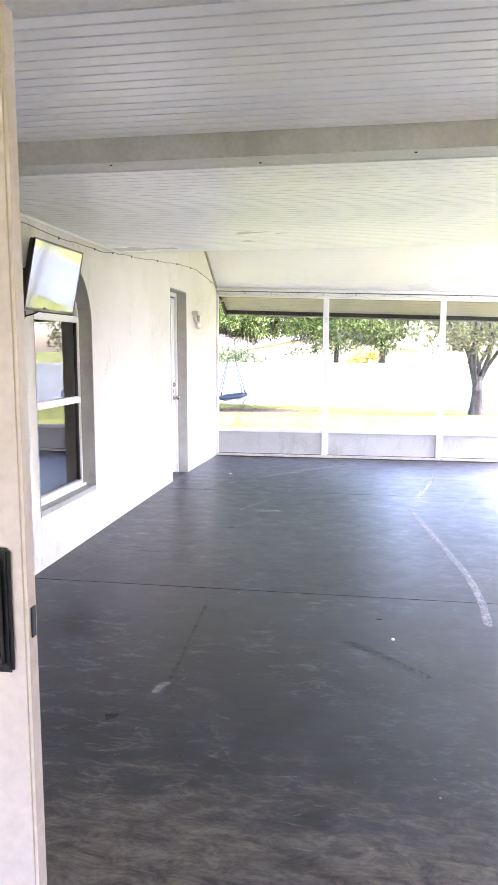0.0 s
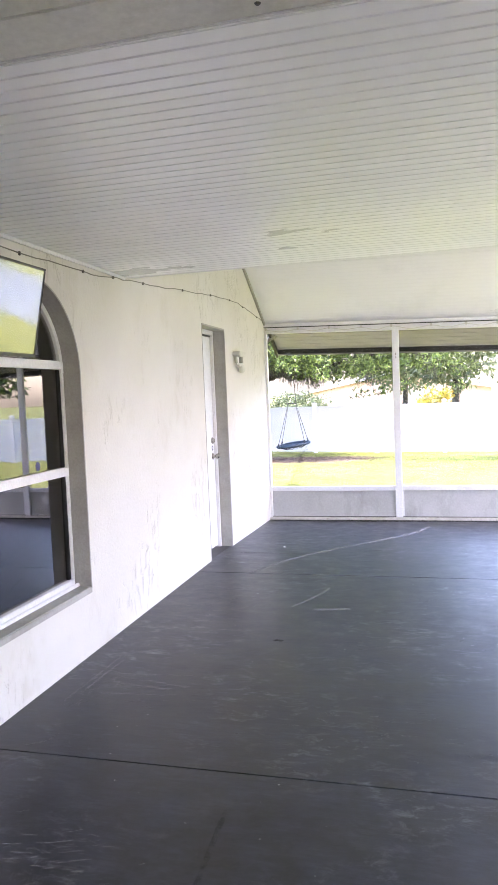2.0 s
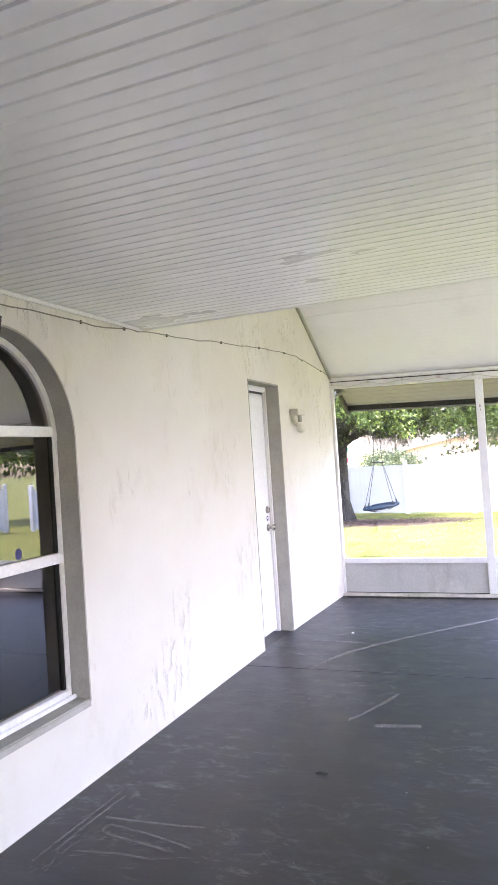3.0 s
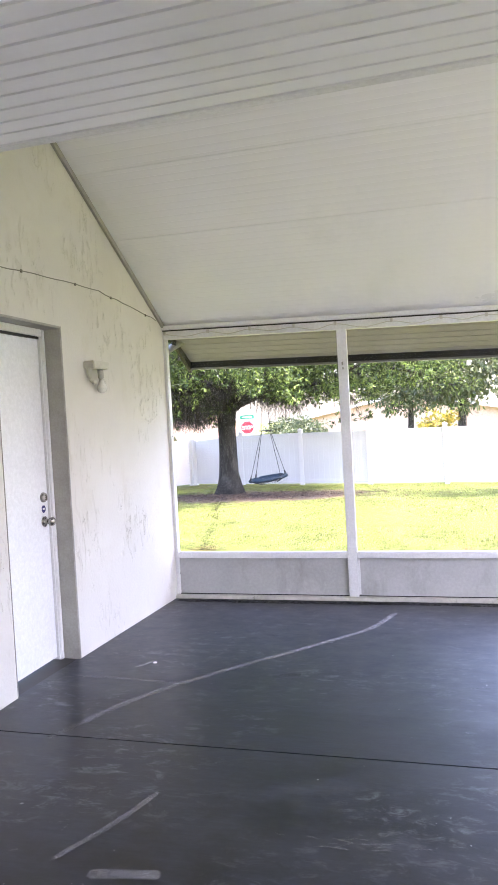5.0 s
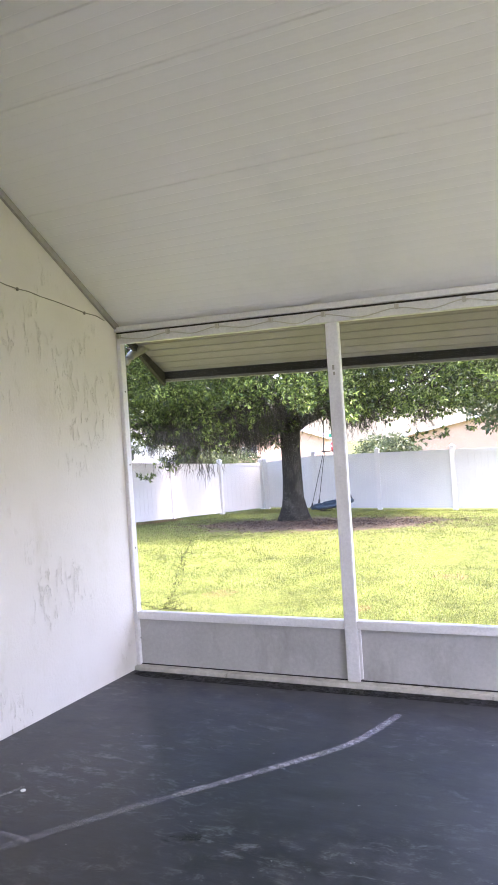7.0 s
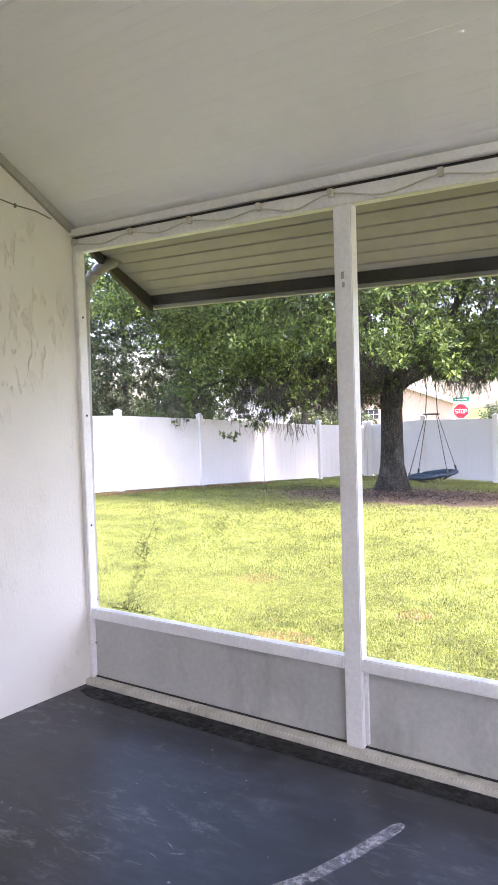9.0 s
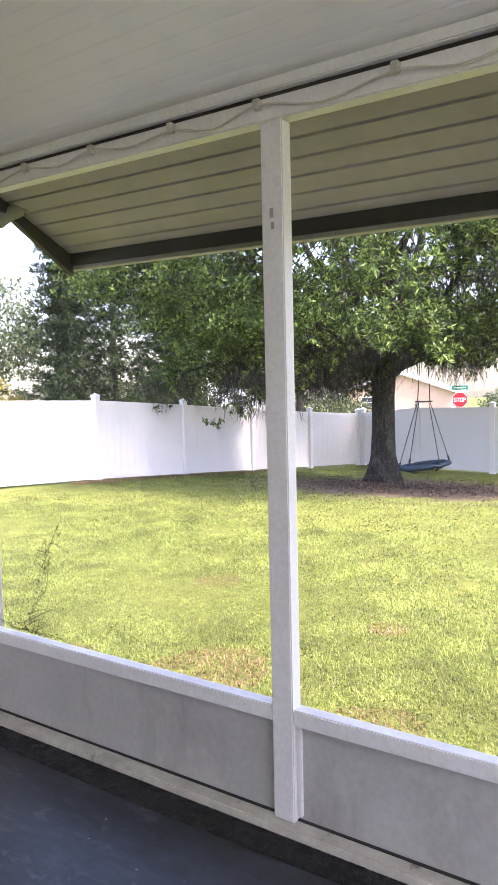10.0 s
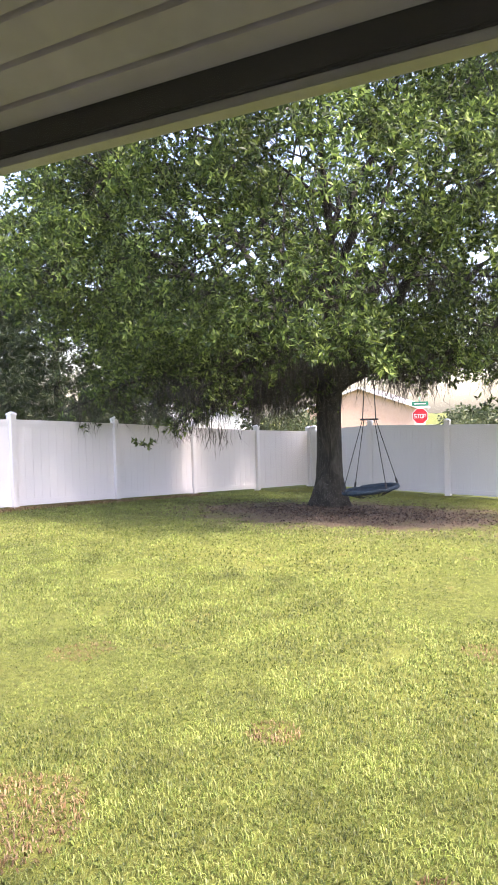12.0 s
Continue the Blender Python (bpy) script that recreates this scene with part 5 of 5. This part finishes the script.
def build_tree(name, label, base, trunk, fork_z, crown, radii, clumps, leaves, size, leaf_m, seed, floor_at, limbs=9, gap=-0.05, moss=0, clump_r=(0.28, 0.5), low_limbs=()):
    """A broad tree: flared trunk, limbs, twigs and clumps of single leaves; moss hangs where asked."""
    rng = np.random.default_rng(seed)
    t = thing(name, base, label, "tree")
    B = Vector(base)
    inv = Matrix.Translation(B).inverted()
    bm = bmesh.new()
    prof = [(0.0, 1.75), (0.08, 1.5), (0.25, 1.3), (0.6, 1.02), (1.1, 0.93), (fork_z * 0.8, 0.9), (fork_z, 1.0)]
    sides = 18
    rings = []
    for h, k in prof:
        ring = []
        for a in range(sides):
            an = 2 * math.pi * a / sides
            lump = 1 + (0.22 * max(0, 1 - h / 0.5) * math.sin(an * 5 + 1.0)) + 0.06 * noise.noise(Vector((math.cos(an) * 2, math.sin(an) * 2, h * 2 + seed)))
            ring.append(bm.verts.new((B.x + trunk * k * lump * math.cos(an) + 0.05 * h * 0.2, B.y + trunk * k * lump * math.sin(an), B.z - 0.05 + h)))
        rings.append(ring)
    for r0, r1 in zip(rings, rings[1:]):
        for k in range(sides):
            bm.faces.new((r0[k], r0[(k + 1) % sides], r1[(k + 1) % sides], r1[k]))
    bm.faces.new(rings[-1])
    bmesh.ops.transform(bm, matrix=inv, verts=bm.verts)
    part("trunk", bm, M_BARK, t, smooth=True)
    # clump centres through the crown, with an uneven outline and gaps
    C, R = np.array(crown), np.array(radii)
    centres = []
    while len(centres) < clumps:
        d = rng.normal(size=3)
        d /= np.linalg.norm(d)
        edge = 0.86 + 0.3 * noise.noise(Vector(d * 2.3) + Vector((seed, 0, 0)))
        p = C + R * d * edge * rng.uniform(0.3, 1.0) ** 0.36
        if p[2] < floor_at(p[0], p[1]) or noise.noise(Vector(p * 0.75) + Vector((0, seed, 0))) < gap:
            continue
        centres.append(p)
    centres = np.array(centres)
    bm = bmesh.new()
    fork = B + Vector((0, 0, fork_z - 0.1))
    nodes_ = []
    for k in range(limbs):
        a = 2 * math.pi * k / limbs + rng.uniform(-0.25, 0.25)
        el = rng.uniform(0.15, 1.2)
        end = Vector(C) + Vector((R[0] * 0.72 * math.cos(a) * math.cos(el), R[1] * 0.72 * math.sin(a) * math.cos(el), R[2] * 0.75 * math.sin(el) - R[2] * 0.28))
        line = limb(bm, fork, end, trunk * 0.5, trunk * 0.09, rng, 0.18, 6, 8, 0.25)
        nodes_ += line[3:]
        for _ in range(4):
            s = line[rng.integers(4, len(line))]
            e = s + Vector(rng.normal(size=3)) * R[0] * 0.22
            e.z = max(e.z, floor_at(e.x, e.y) + 0.2)
            sub = limb(bm, s, e, trunk * 0.13, trunk * 0.03, rng, 0.2, 4, 6)
            nodes_ += sub[2:]
    hang = []
    for end in low_limbs:
        line = limb(bm, fork, end, trunk * 0.3, trunk * 0.05, rng, 0.16, 6, 7, 0.5)
        nodes_ += line[3:]
        hang += [p for p in line[4:] if math.hypot(p.x - B.x, p.y - B.y) < 3.2]
        for p in line[6:]:
            for _ in range(5):
                centres = np.vstack([centres, np.array(p) + rng.normal(scale=(0.35, 0.35, 0.22))])
    pool = np.array([tuple(p) for p in nodes_])
    for p in centres[::5]:
        k = np.argmin(((pool - p) ** 2).sum(1))
        tube(bm, [pool[k], (pool[k] + p) / 2 + rng.normal(scale=0.06, size=3) + np.array([0, 0, 0.06]), p], [0.011, 0.007, 0.003], 4, False)
    bmesh.ops.transform(bm, matrix=inv, verts=bm.verts)
    part("limbs", bm, M_BARK, t, smooth=True)
    v, f = leaf_arrays(centres, rng.uniform(*clump_r, len(centres)), leaves, size, rng, 0.6, -0.1, 10, 0.17)
    ob = new("crown", mesh_from("crown", v - np.array(base), f, leaf_m))
    ob.parent = t
    if moss:
        # grey moss hangs in tufts of strands from the low limbs
        low = np.vstack([pool[pool[:, 2] < C[2] - 0.6], np.repeat(np.array([tuple(p) for p in hang]), 4, 0)])
        vs, fs, n = [], [], 0
        for _ in range(moss):
            p = low[rng.integers(len(low))] + rng.normal(scale=(0.3, 0.3, 0.14))
            long_ = rng.uniform(0.18, 0.65)
            for _ in range(72):
                q = p + rng.normal(scale=(0.17, 0.17, 0.10))
                ln = long_ * rng.uniform(0.4, 1.0)
                w = rng.uniform(0.002, 0.0042)
                an = rng.uniform(0, np.pi)
                s = np.array([math.cos(an), math.sin(an), 0]) * w
                b = q + np.append(rng.normal(scale=0.04, size=2), -ln * 0.5)
                e = q + np.append(rng.normal(scale=0.11, size=2), -ln)
                vs += [q - s, q + s, b + s * 1.4, b - s * 1.4, e]
                fs += [(n, n + 1, n + 2), (n, n + 2, n + 3), (n + 3, n + 2, n + 4)]
                n += 5
        ob = new("moss", mesh_from("moss", np.array(vs) - np.array(base), np.array(fs), M_MOSS))
        ob.parent = t
        ob["label"] = "grey moss hanging in strands from the limbs"
    return t


def oak_floor(x, y):
    r = math.hypot(x + 5.25, y - 21.6)
    droop = 0.25 * math.sin(3 * math.atan2(y - 21.6, x + 5.25) + 0.6)
    return 2.5 - 0.08 * r + droop if r > 1.0 else 2.5


def build_oak():
    build_tree("oak_tree", "broad live oak with hanging grey moss standing in bare soil", (-5.25, 21.6, -0.3), 0.245, 2.15, (-5.2, 21.5, 4.7), (7.2, 5.9, 4.5), 5300, 118, 0.084, M_OAK, 11, oak_floor, limbs=13, gap=-0.24, moss=330, clump_r=(0.14, 0.36), low_limbs=[(-8.0, 20.3, 1.9), (-7.0, 19.7, 1.85), (-9.3, 21.2, 2.1), (-1.5, 20.3, 1.95), (0.3, 21.0, 2.1), (-3.4, 19.5, 2.25), (-7.6, 20.4, 1.35), (-10.1, 19.7, 1.55), (-6.2, 20.2, 1.65), (-5.9, 20.8, 1.8)])


def build_myrtle():
    base = (2.85, 19.6, -0.2)
    t = build_tree("small_tree", "small spreading tree with several bare limbs and yellow-green leaves", base, 0.13, 0.75, (2.95, 19.6, 3.0), (2.0, 1.9, 1.9), 330, 50, 0.085, M_MYRTLE, 23, lambda x, y: 1.45 + 0.35 * math.sin(4 * x), limbs=7, gap=-0.02, clump_r=(0.2, 0.36))


def build_conifer(base, height, spread, seed, label):
    rng = np.random.default_rng(seed)
    t = thing("conifer", base, label, "tree", group="trees behind the fence")
    bm = bmesh.new()
    tube(bm, [(0, 0, -0.1), (0, 0, height * 0.5), (0.05, 0, height)], [0.16, 0.1, 0.02], 8)
    part("trunk", bm, M_BARK, t)
    cs, rs = [], []
    z = height * 0.12
    while z < height:
        k = 1 - z / height
        for a in np.linspace(0, 2 * np.pi, 9)[:-1] + rng.uniform(0, 1):
            reach = spread * (0.25 + 0.9 * k) * rng.uniform(0.6, 1.1)
            for s in np.linspace(0.25, 1.0, 6):
                cs.append((math.cos(a) * reach * s, math.sin(a) * reach * s, z + reach * s * 0.25 + rng.normal(scale=0.08)))
                rs.append(0.34 * (0.5 + 0.5 * k) + 0.12)
        z += height * 0.075
    v, f = leaf_arrays(np.array(cs), np.array(rs), 56, 0.19, rng, 0.45, -0.1, 8, 0.09)
    ob = new("crown", mesh_from("crown", v, f, M_PINE))
    ob.parent = t


def build_far_tree(base, radius, height, seed, mat, label, name="background_tree", leaf=0.24, clumps=220, trunk=True):
    rng = np.random.default_rng(seed)
    t = thing(name, base, label, "tree" if trunk else "shrub", group="planting behind the fence")
    if trunk:
        bm = bmesh.new()
        tube(bm, [(0, 0, -0.2), (0.1, 0, height * 0.35), (0, 0.1, height * 0.7)], [0.2, 0.15, 0.06], 8)
        part("trunk", bm, M_BARK, t)
    cs = []
    lo = height * (0.3 if trunk else 0.08)
    while len(cs) < clumps:
        d = rng.normal(size=3)
        d /= np.linalg.norm(d)
        e = 0.85 + 0.35 * noise.noise(Vector(d * 2.2) + Vector((seed, 1, 0)))
        p = np.array([0, 0, (height + lo) / 2]) + np.array([radius, radius, (height - lo) / 2]) * d * e * rng.uniform(0.3, 1) ** 0.4
        if p[2] > 0.15:
            cs.append(p)
    v, f = leaf_arrays(np.array(cs), rng.uniform(0.14, 0.24, clumps) * radius, 34, leaf, rng)
    ob = new("crown" if trunk else "foliage", mesh_from("crown", v, f, mat))
    ob.parent = t


def build_swing():
    cx, cy, cz = -3.85, 20.15, 0.21
    s = thing("saucer_swing", (cx, cy, cz), "dark blue saucer swing hanging on four ropes under the oak", "swing")
    s.matrix_world = pose(cx, cy, cz, 4, -7, 0)
    bm = bmesh.new()
    ring = [(0.43 * math.cos(a), 0.36 * math.sin(a), 0.0) for a in [2 * math.pi * k / 28 for k in range(29)]]
    tube(bm, ring, 0.035, 10, False)
    part("rim", bm, M_SWING, s, "padded blue rim", True)
    bm = bmesh.new()
    rows = [[bm.verts.new((0.42 * q * math.cos(a), 0.35 * q * math.sin(a), -0.09 * (1 - q * q))) for a in [2 * math.pi * k / 24 for k in range(24)]] for q in (0.15, 0.45, 0.75, 1.0)]
    for r0, r1 in zip(rows, rows[1:]):
        for k in range(24):
            bm.faces.new((r0[k], r0[(k + 1) % 24], r1[(k + 1) % 24], r1[k]))
    bm.faces.new(rows[0][::-1])
    part("seat", bm, M_SWING, s, smooth=True)
    bm = bmesh.new()
    for k in range(20):
        a = 2 * math.pi * k / 20
        tube(bm, [(0.42 * math.cos(a), 0.35 * math.sin(a), -0.02), (0.2 * math.cos(a + 0.3), 0.17 * math.sin(a + 0.3), -0.11)], 0.007, 5)
    part("netting", bm, M_ROPE, s)
    bar = pose(cx, cy, cz, 4, -7, 0).inverted()
    for sx, sy in ((-1, -1), (1, -1), (1, 1), (-1, 1)):
        bm = bmesh.new()
        foot = Vector((0.36 * sx, 0.24 * sy, 0.03))
        mid = bar @ Vector((cx + 0.10 * sx, cy + 0.03 * sy, 1.29))
        tube(bm, [foot, mid], 0.0065, 6)
        tube(bm, [foot, foot.lerp(mid, 0.07)], 0.018, 6)
        part("rope", bm, M_ROPE, s)
    bm = bmesh.new()
    tube(bm, [bar @ Vector((cx - 0.15, cy, 1.30)), bar @ Vector((cx + 0.15, cy, 1.30))], 0.014, 8)
    part("spreader", bm, M_ROPE, s)
    for sx in (-1, 1):
        bm = bmesh.new()
        tube(bm, [bar @ Vector((cx + 0.11 * sx, cy, 1.30)), bar @ Vector((cx + 0.01 * sx - 0.05, cy + 0.2, 3.1))], 0.009, 6)
        part("rope", bm, M_ROPE, s)


def letter_strokes(ch):
    """Strokes of the letters on the stop sign, in a 1 x 1.6 cell."""
    return {
        "S": [(0, 0, 1, 0), (1, 0, 1, 0.8), (1, 0.8, 0, 0.8), (0, 0.8, 0, 1.6), (0, 1.6, 1, 1.6)],
        "T": [(0, 1.6, 1, 1.6), (0.5, 0, 0.5, 1.6)],
        "O": [(0, 0, 1, 0), (1, 0, 1, 1.6), (1, 1.6, 0, 1.6), (0, 1.6, 0, 0)],
        "P": [(0, 0, 0, 1.6), (0, 1.6, 1, 1.6), (1, 1.6, 1, 0.8), (1, 0.8, 0, 0.8)],
    }[ch]


def build_sign():
    x, y, zc = -11.55, 45.6, 1.13
    s = thing("stop_sign", (x, y, ground_z(x, y)), "red octagonal stop sign with a green street name plate above", "road sign")
    s.matrix_world = pose(x, y, ground_z(x, y), 0, 0, 14)
    h = zc - ground_z(x, y)
    part("pole", tube(bmesh.new(), [(0, 0.03, -0.1), (0, 0.03, h + 1.0)], 0.03, 8), M_POLE, s)
    octo = [(math.cos(a), math.sin(a)) for a in [math.pi / 8 + math.pi / 4 * k for k in range(8)]]
    part("border", prism_y(bmesh.new(), [(0.43 * a, h + 0.43 * b) for a, b in octo], -0.006, 0.0), M_SIGN_WHITE, s)
    part("face", prism_y(bmesh.new(), [(0.40 * a, h + 0.40 * b) for a, b in octo], -0.012, -0.0062), M_RED, s, "red octagon face")
    bm = bmesh.new()
    for i, ch in enumerate("STOP"):
        ox, oz, w = -0.30 + i * 0.158, h - 0.10, 0.115
        for a, b, c, d in letter_strokes(ch):
            lo = (ox + min(a, c) * w - 0.016, -0.02, oz + min(b, d) * w - 0.016)
            hi = (ox + max(a, c) * w + 0.016, -0.0125, oz + max(b, d) * w + 0.016)
            box(bm, lo, hi)
    part("lettering", bm, M_SIGN_WHITE, s, "white letters reading STOP")
    part("name_plate", boxed((-0.42, -0.01, h + 0.52), (0.42, 0.0, h + 0.74), 0.002), M_GREEN, s, "green street name plate")
    part("name_plate", boxed((-0.004, -0.45, h + 0.78), (0.004, 0.40, h + 1.0), 0.002), M_GREEN, s, "green street name plate")
    part("plate_bar", boxed((-0.30, -0.013, h + 0.60), (0.30, -0.0105, h + 0.66)), M_SIGN_WHITE, s)


def build_house(at, size, eave, ridge, wall_m, label, turn=0.0, windows=()):
    """A one-storey house with a gabled roof: walls, roof, windows."""
    x, y = at
    w, d = size
    h = thing("house", (x, y, ground_z(x, y)), label, "house")
    h.matrix_world = pose(x, y, ground_z(x, y), 0, 0, turn)
    bm = bmesh.new()
    pts = [(-w / 2, -0.45), (w / 2, -0.45), (w / 2, eave), (0, ridge), (-w / 2, eave)]
    prism_y(bm, pts, -d / 2, d / 2)
    part("wall", bm, wall_m, h)
    k = (ridge - eave) / (w / 2)
    for sgn in (-1, 1):
        bm = bmesh.new()
        o = 0.45
        pts = [(0, ridge + 0.02), (sgn * (w / 2 + o), eave - o * k + 0.02), (sgn * (w / 2 + o), eave - o * k + 0.2), (0, ridge + 0.2)]
        prism_y(bm, pts, -d / 2 - 0.4, d / 2 + 0.4)
        part("roof", bm, M_SHINGLE, h)
    bm = bmesh.new()
    part("gable_trim", prism_y(bmesh.new(), [(-w / 2 - 0.45, eave - 0.45 * k - 0.02), (-w / 2 - 0.45, eave - 0.45 * k + 0.18), (0, ridge + 0.18), (w / 2 + 0.45, eave - 0.45 * k + 0.18), (w / 2 + 0.45, eave - 0.45 * k - 0.02), (0, ridge - 0.02)], -d / 2 - 0.46, -d / 2 - 0.405), M_SIGN_WHITE, h)
    bm.free()
    for wx, wz, ww, wh in windows:
        win = part("window", boxed((wx - ww / 2, -d / 2 - 0.05, wz - wh / 2), (wx + ww / 2, -d / 2 - 0.002, wz + wh / 2), 0.01), M_SIGN_WHITE, h)
        nx = 3
        for i in range(nx):
            for j in range(2):
                part("pane", boxed((wx - ww / 2 + 0.06 + i * (ww - 0.08) / nx, -d / 2 - 0.06, wz - wh / 2 + 0.06 + j * (wh - 0.08) / 2), (wx - ww / 2 + 0.02 + (i + 1) * (ww - 0.08) / nx, -d / 2 - 0.051, wz - wh / 2 + 0.02 + (j + 1) * (wh - 0.08) / 2)), M_GLASS_DARK, win)
    return h


build_ground()
build_fence([(-10.9, 11.5, 1.62), (-10.6, 13.7, 1.62), (-10.2, 15.9, 1.6), (-9.6, 18.05, 1.57), (-9.32, 20.33, 1.44), (-9.1, 22.6, 1.29), (-8.58, 24.5, 1.16), (-7.93, 26.0, 1.08)], "white vinyl privacy fence along the yard's far side")
build_fence([(-7.78, 26.02, 1.1), (-6.06, 25.55, 1.22)] + [(-4.05 + 2.06 * k, 24.95 - 0.595 * k, 1.22) for k in range(8)], "white vinyl privacy fence behind the oak and small tree")
build_fence([(11.0, 20.3 - 2.09 * k, 1.3) for k in range(11)], "white vinyl privacy fence along the side of the yard")
build_oak()
build_myrtle()
build_swing()
build_conifer((-18.6, 27.5, -0.45), 8.6, 2.7, 7, "dark layered conifer behind the white fence")
build_conifer((-21.4, 27.6, -0.45), 9.6, 2.6, 3, "dark layered conifer behind the white fence")
build_conifer((-20.8, 33.5, -0.45), 9.5, 2.9, 5, "dark layered conifer behind the white fence")
build_conifer((-16.6, 29.2, -0.45), 8.2, 2.4, 31, "dark layered conifer behind the white fence")
build_conifer((-25.6, 31.5, -0.45), 8.4, 2.2, 33, "dark layered conifer behind the white fence")
build_far_tree((-31.5, 31.5, -0.45), 3.2, 8.5, 8, M_FAR, "hazy grey-green tree behind the conifers")
build_far_tree((-16.0, 36.5, -0.45), 3.0, 7.5, 9, M_OAK, "dark leafy tree behind the fence")
build_far_tree((-24.6, 26.6, -0.45), 1.6, 2.9, 12, M_YELLOW, "yellow-green shrub behind the white fence", "shrub", 0.16, 90, False)
build_far_tree((-17.6, 28.5, -0.45), 1.4, 2.6, 13, M_FAR, "leafy green shrub behind the white fence", "shrub", 0.16, 90, False)
build_far_tree((-0.2, 30.0, -0.45), 0.9, 2.2, 14, M_YELLOW, "bright yellow shrub behind the white fence", "shrub", 0.13, 70, False)
build_far_tree((-16.6, 40.0, -0.45), 2.3, 2.2, 25, M_FAR, "trimmed green hedge by the road", "shrub", 0.2, 120, False)
build_far_tree((-8.2, 44.0, -0.45), 2.0, 2.1, 15, M_FAR, "trimmed green hedge by the road", "shrub", 0.2, 110, False)
build_far_tree((-2.0, 46.0, -0.45), 2.8, 6.0, 16, M_FAR, "pale green tree across the road")
build_far_tree((0.6, 33.5, -0.45), 2.5, 6.2, 24, M_FAR, "leafy green tree behind the white fence")
build_far_tree((6.0, 44.0, -0.45), 3.2, 6.5, 17, M_FAR, "pale green tree across the road")
for tx, ty, tr, th, ts in ((15.0, 15.5, 2.9, 6.5, 18), (15.6, 10.0, 3.0, 6.0, 19), (15.2, 4.5, 2.9, 6.8, 20), (12.6, 25.5, 2.8, 6.4, 21), (17.5, 27.0, 3.2, 7.0, 22)):
    build_far_tree((tx, ty, -0.45), tr, th, ts, M_OAK, "leafy dark green tree behind the side fence")
build_sign()
build_house((-33.0, 53.0), (10.5, 7.0), 2.3, 4.3, M_PALE, "pale house with a white-trimmed window behind the fence", 24, [(-0.6, 1.75, 1.3, 0.8), (2.4, 1.75, 1.0, 0.8)])
build_house((-26.6, 75.0), (10.0, 9.0), 2.2, 4.0, M_PINK, "pink stucco house with a gabled roof across the road", 12, [(-2.5, 1.3, 1.6, 1.0)])
build_house((-3.0, 66.0), (15.0, 9.0), 1.9, 3.3, M_PINK, "pale pink house with a grey roof across the road", -4)
build_grass()
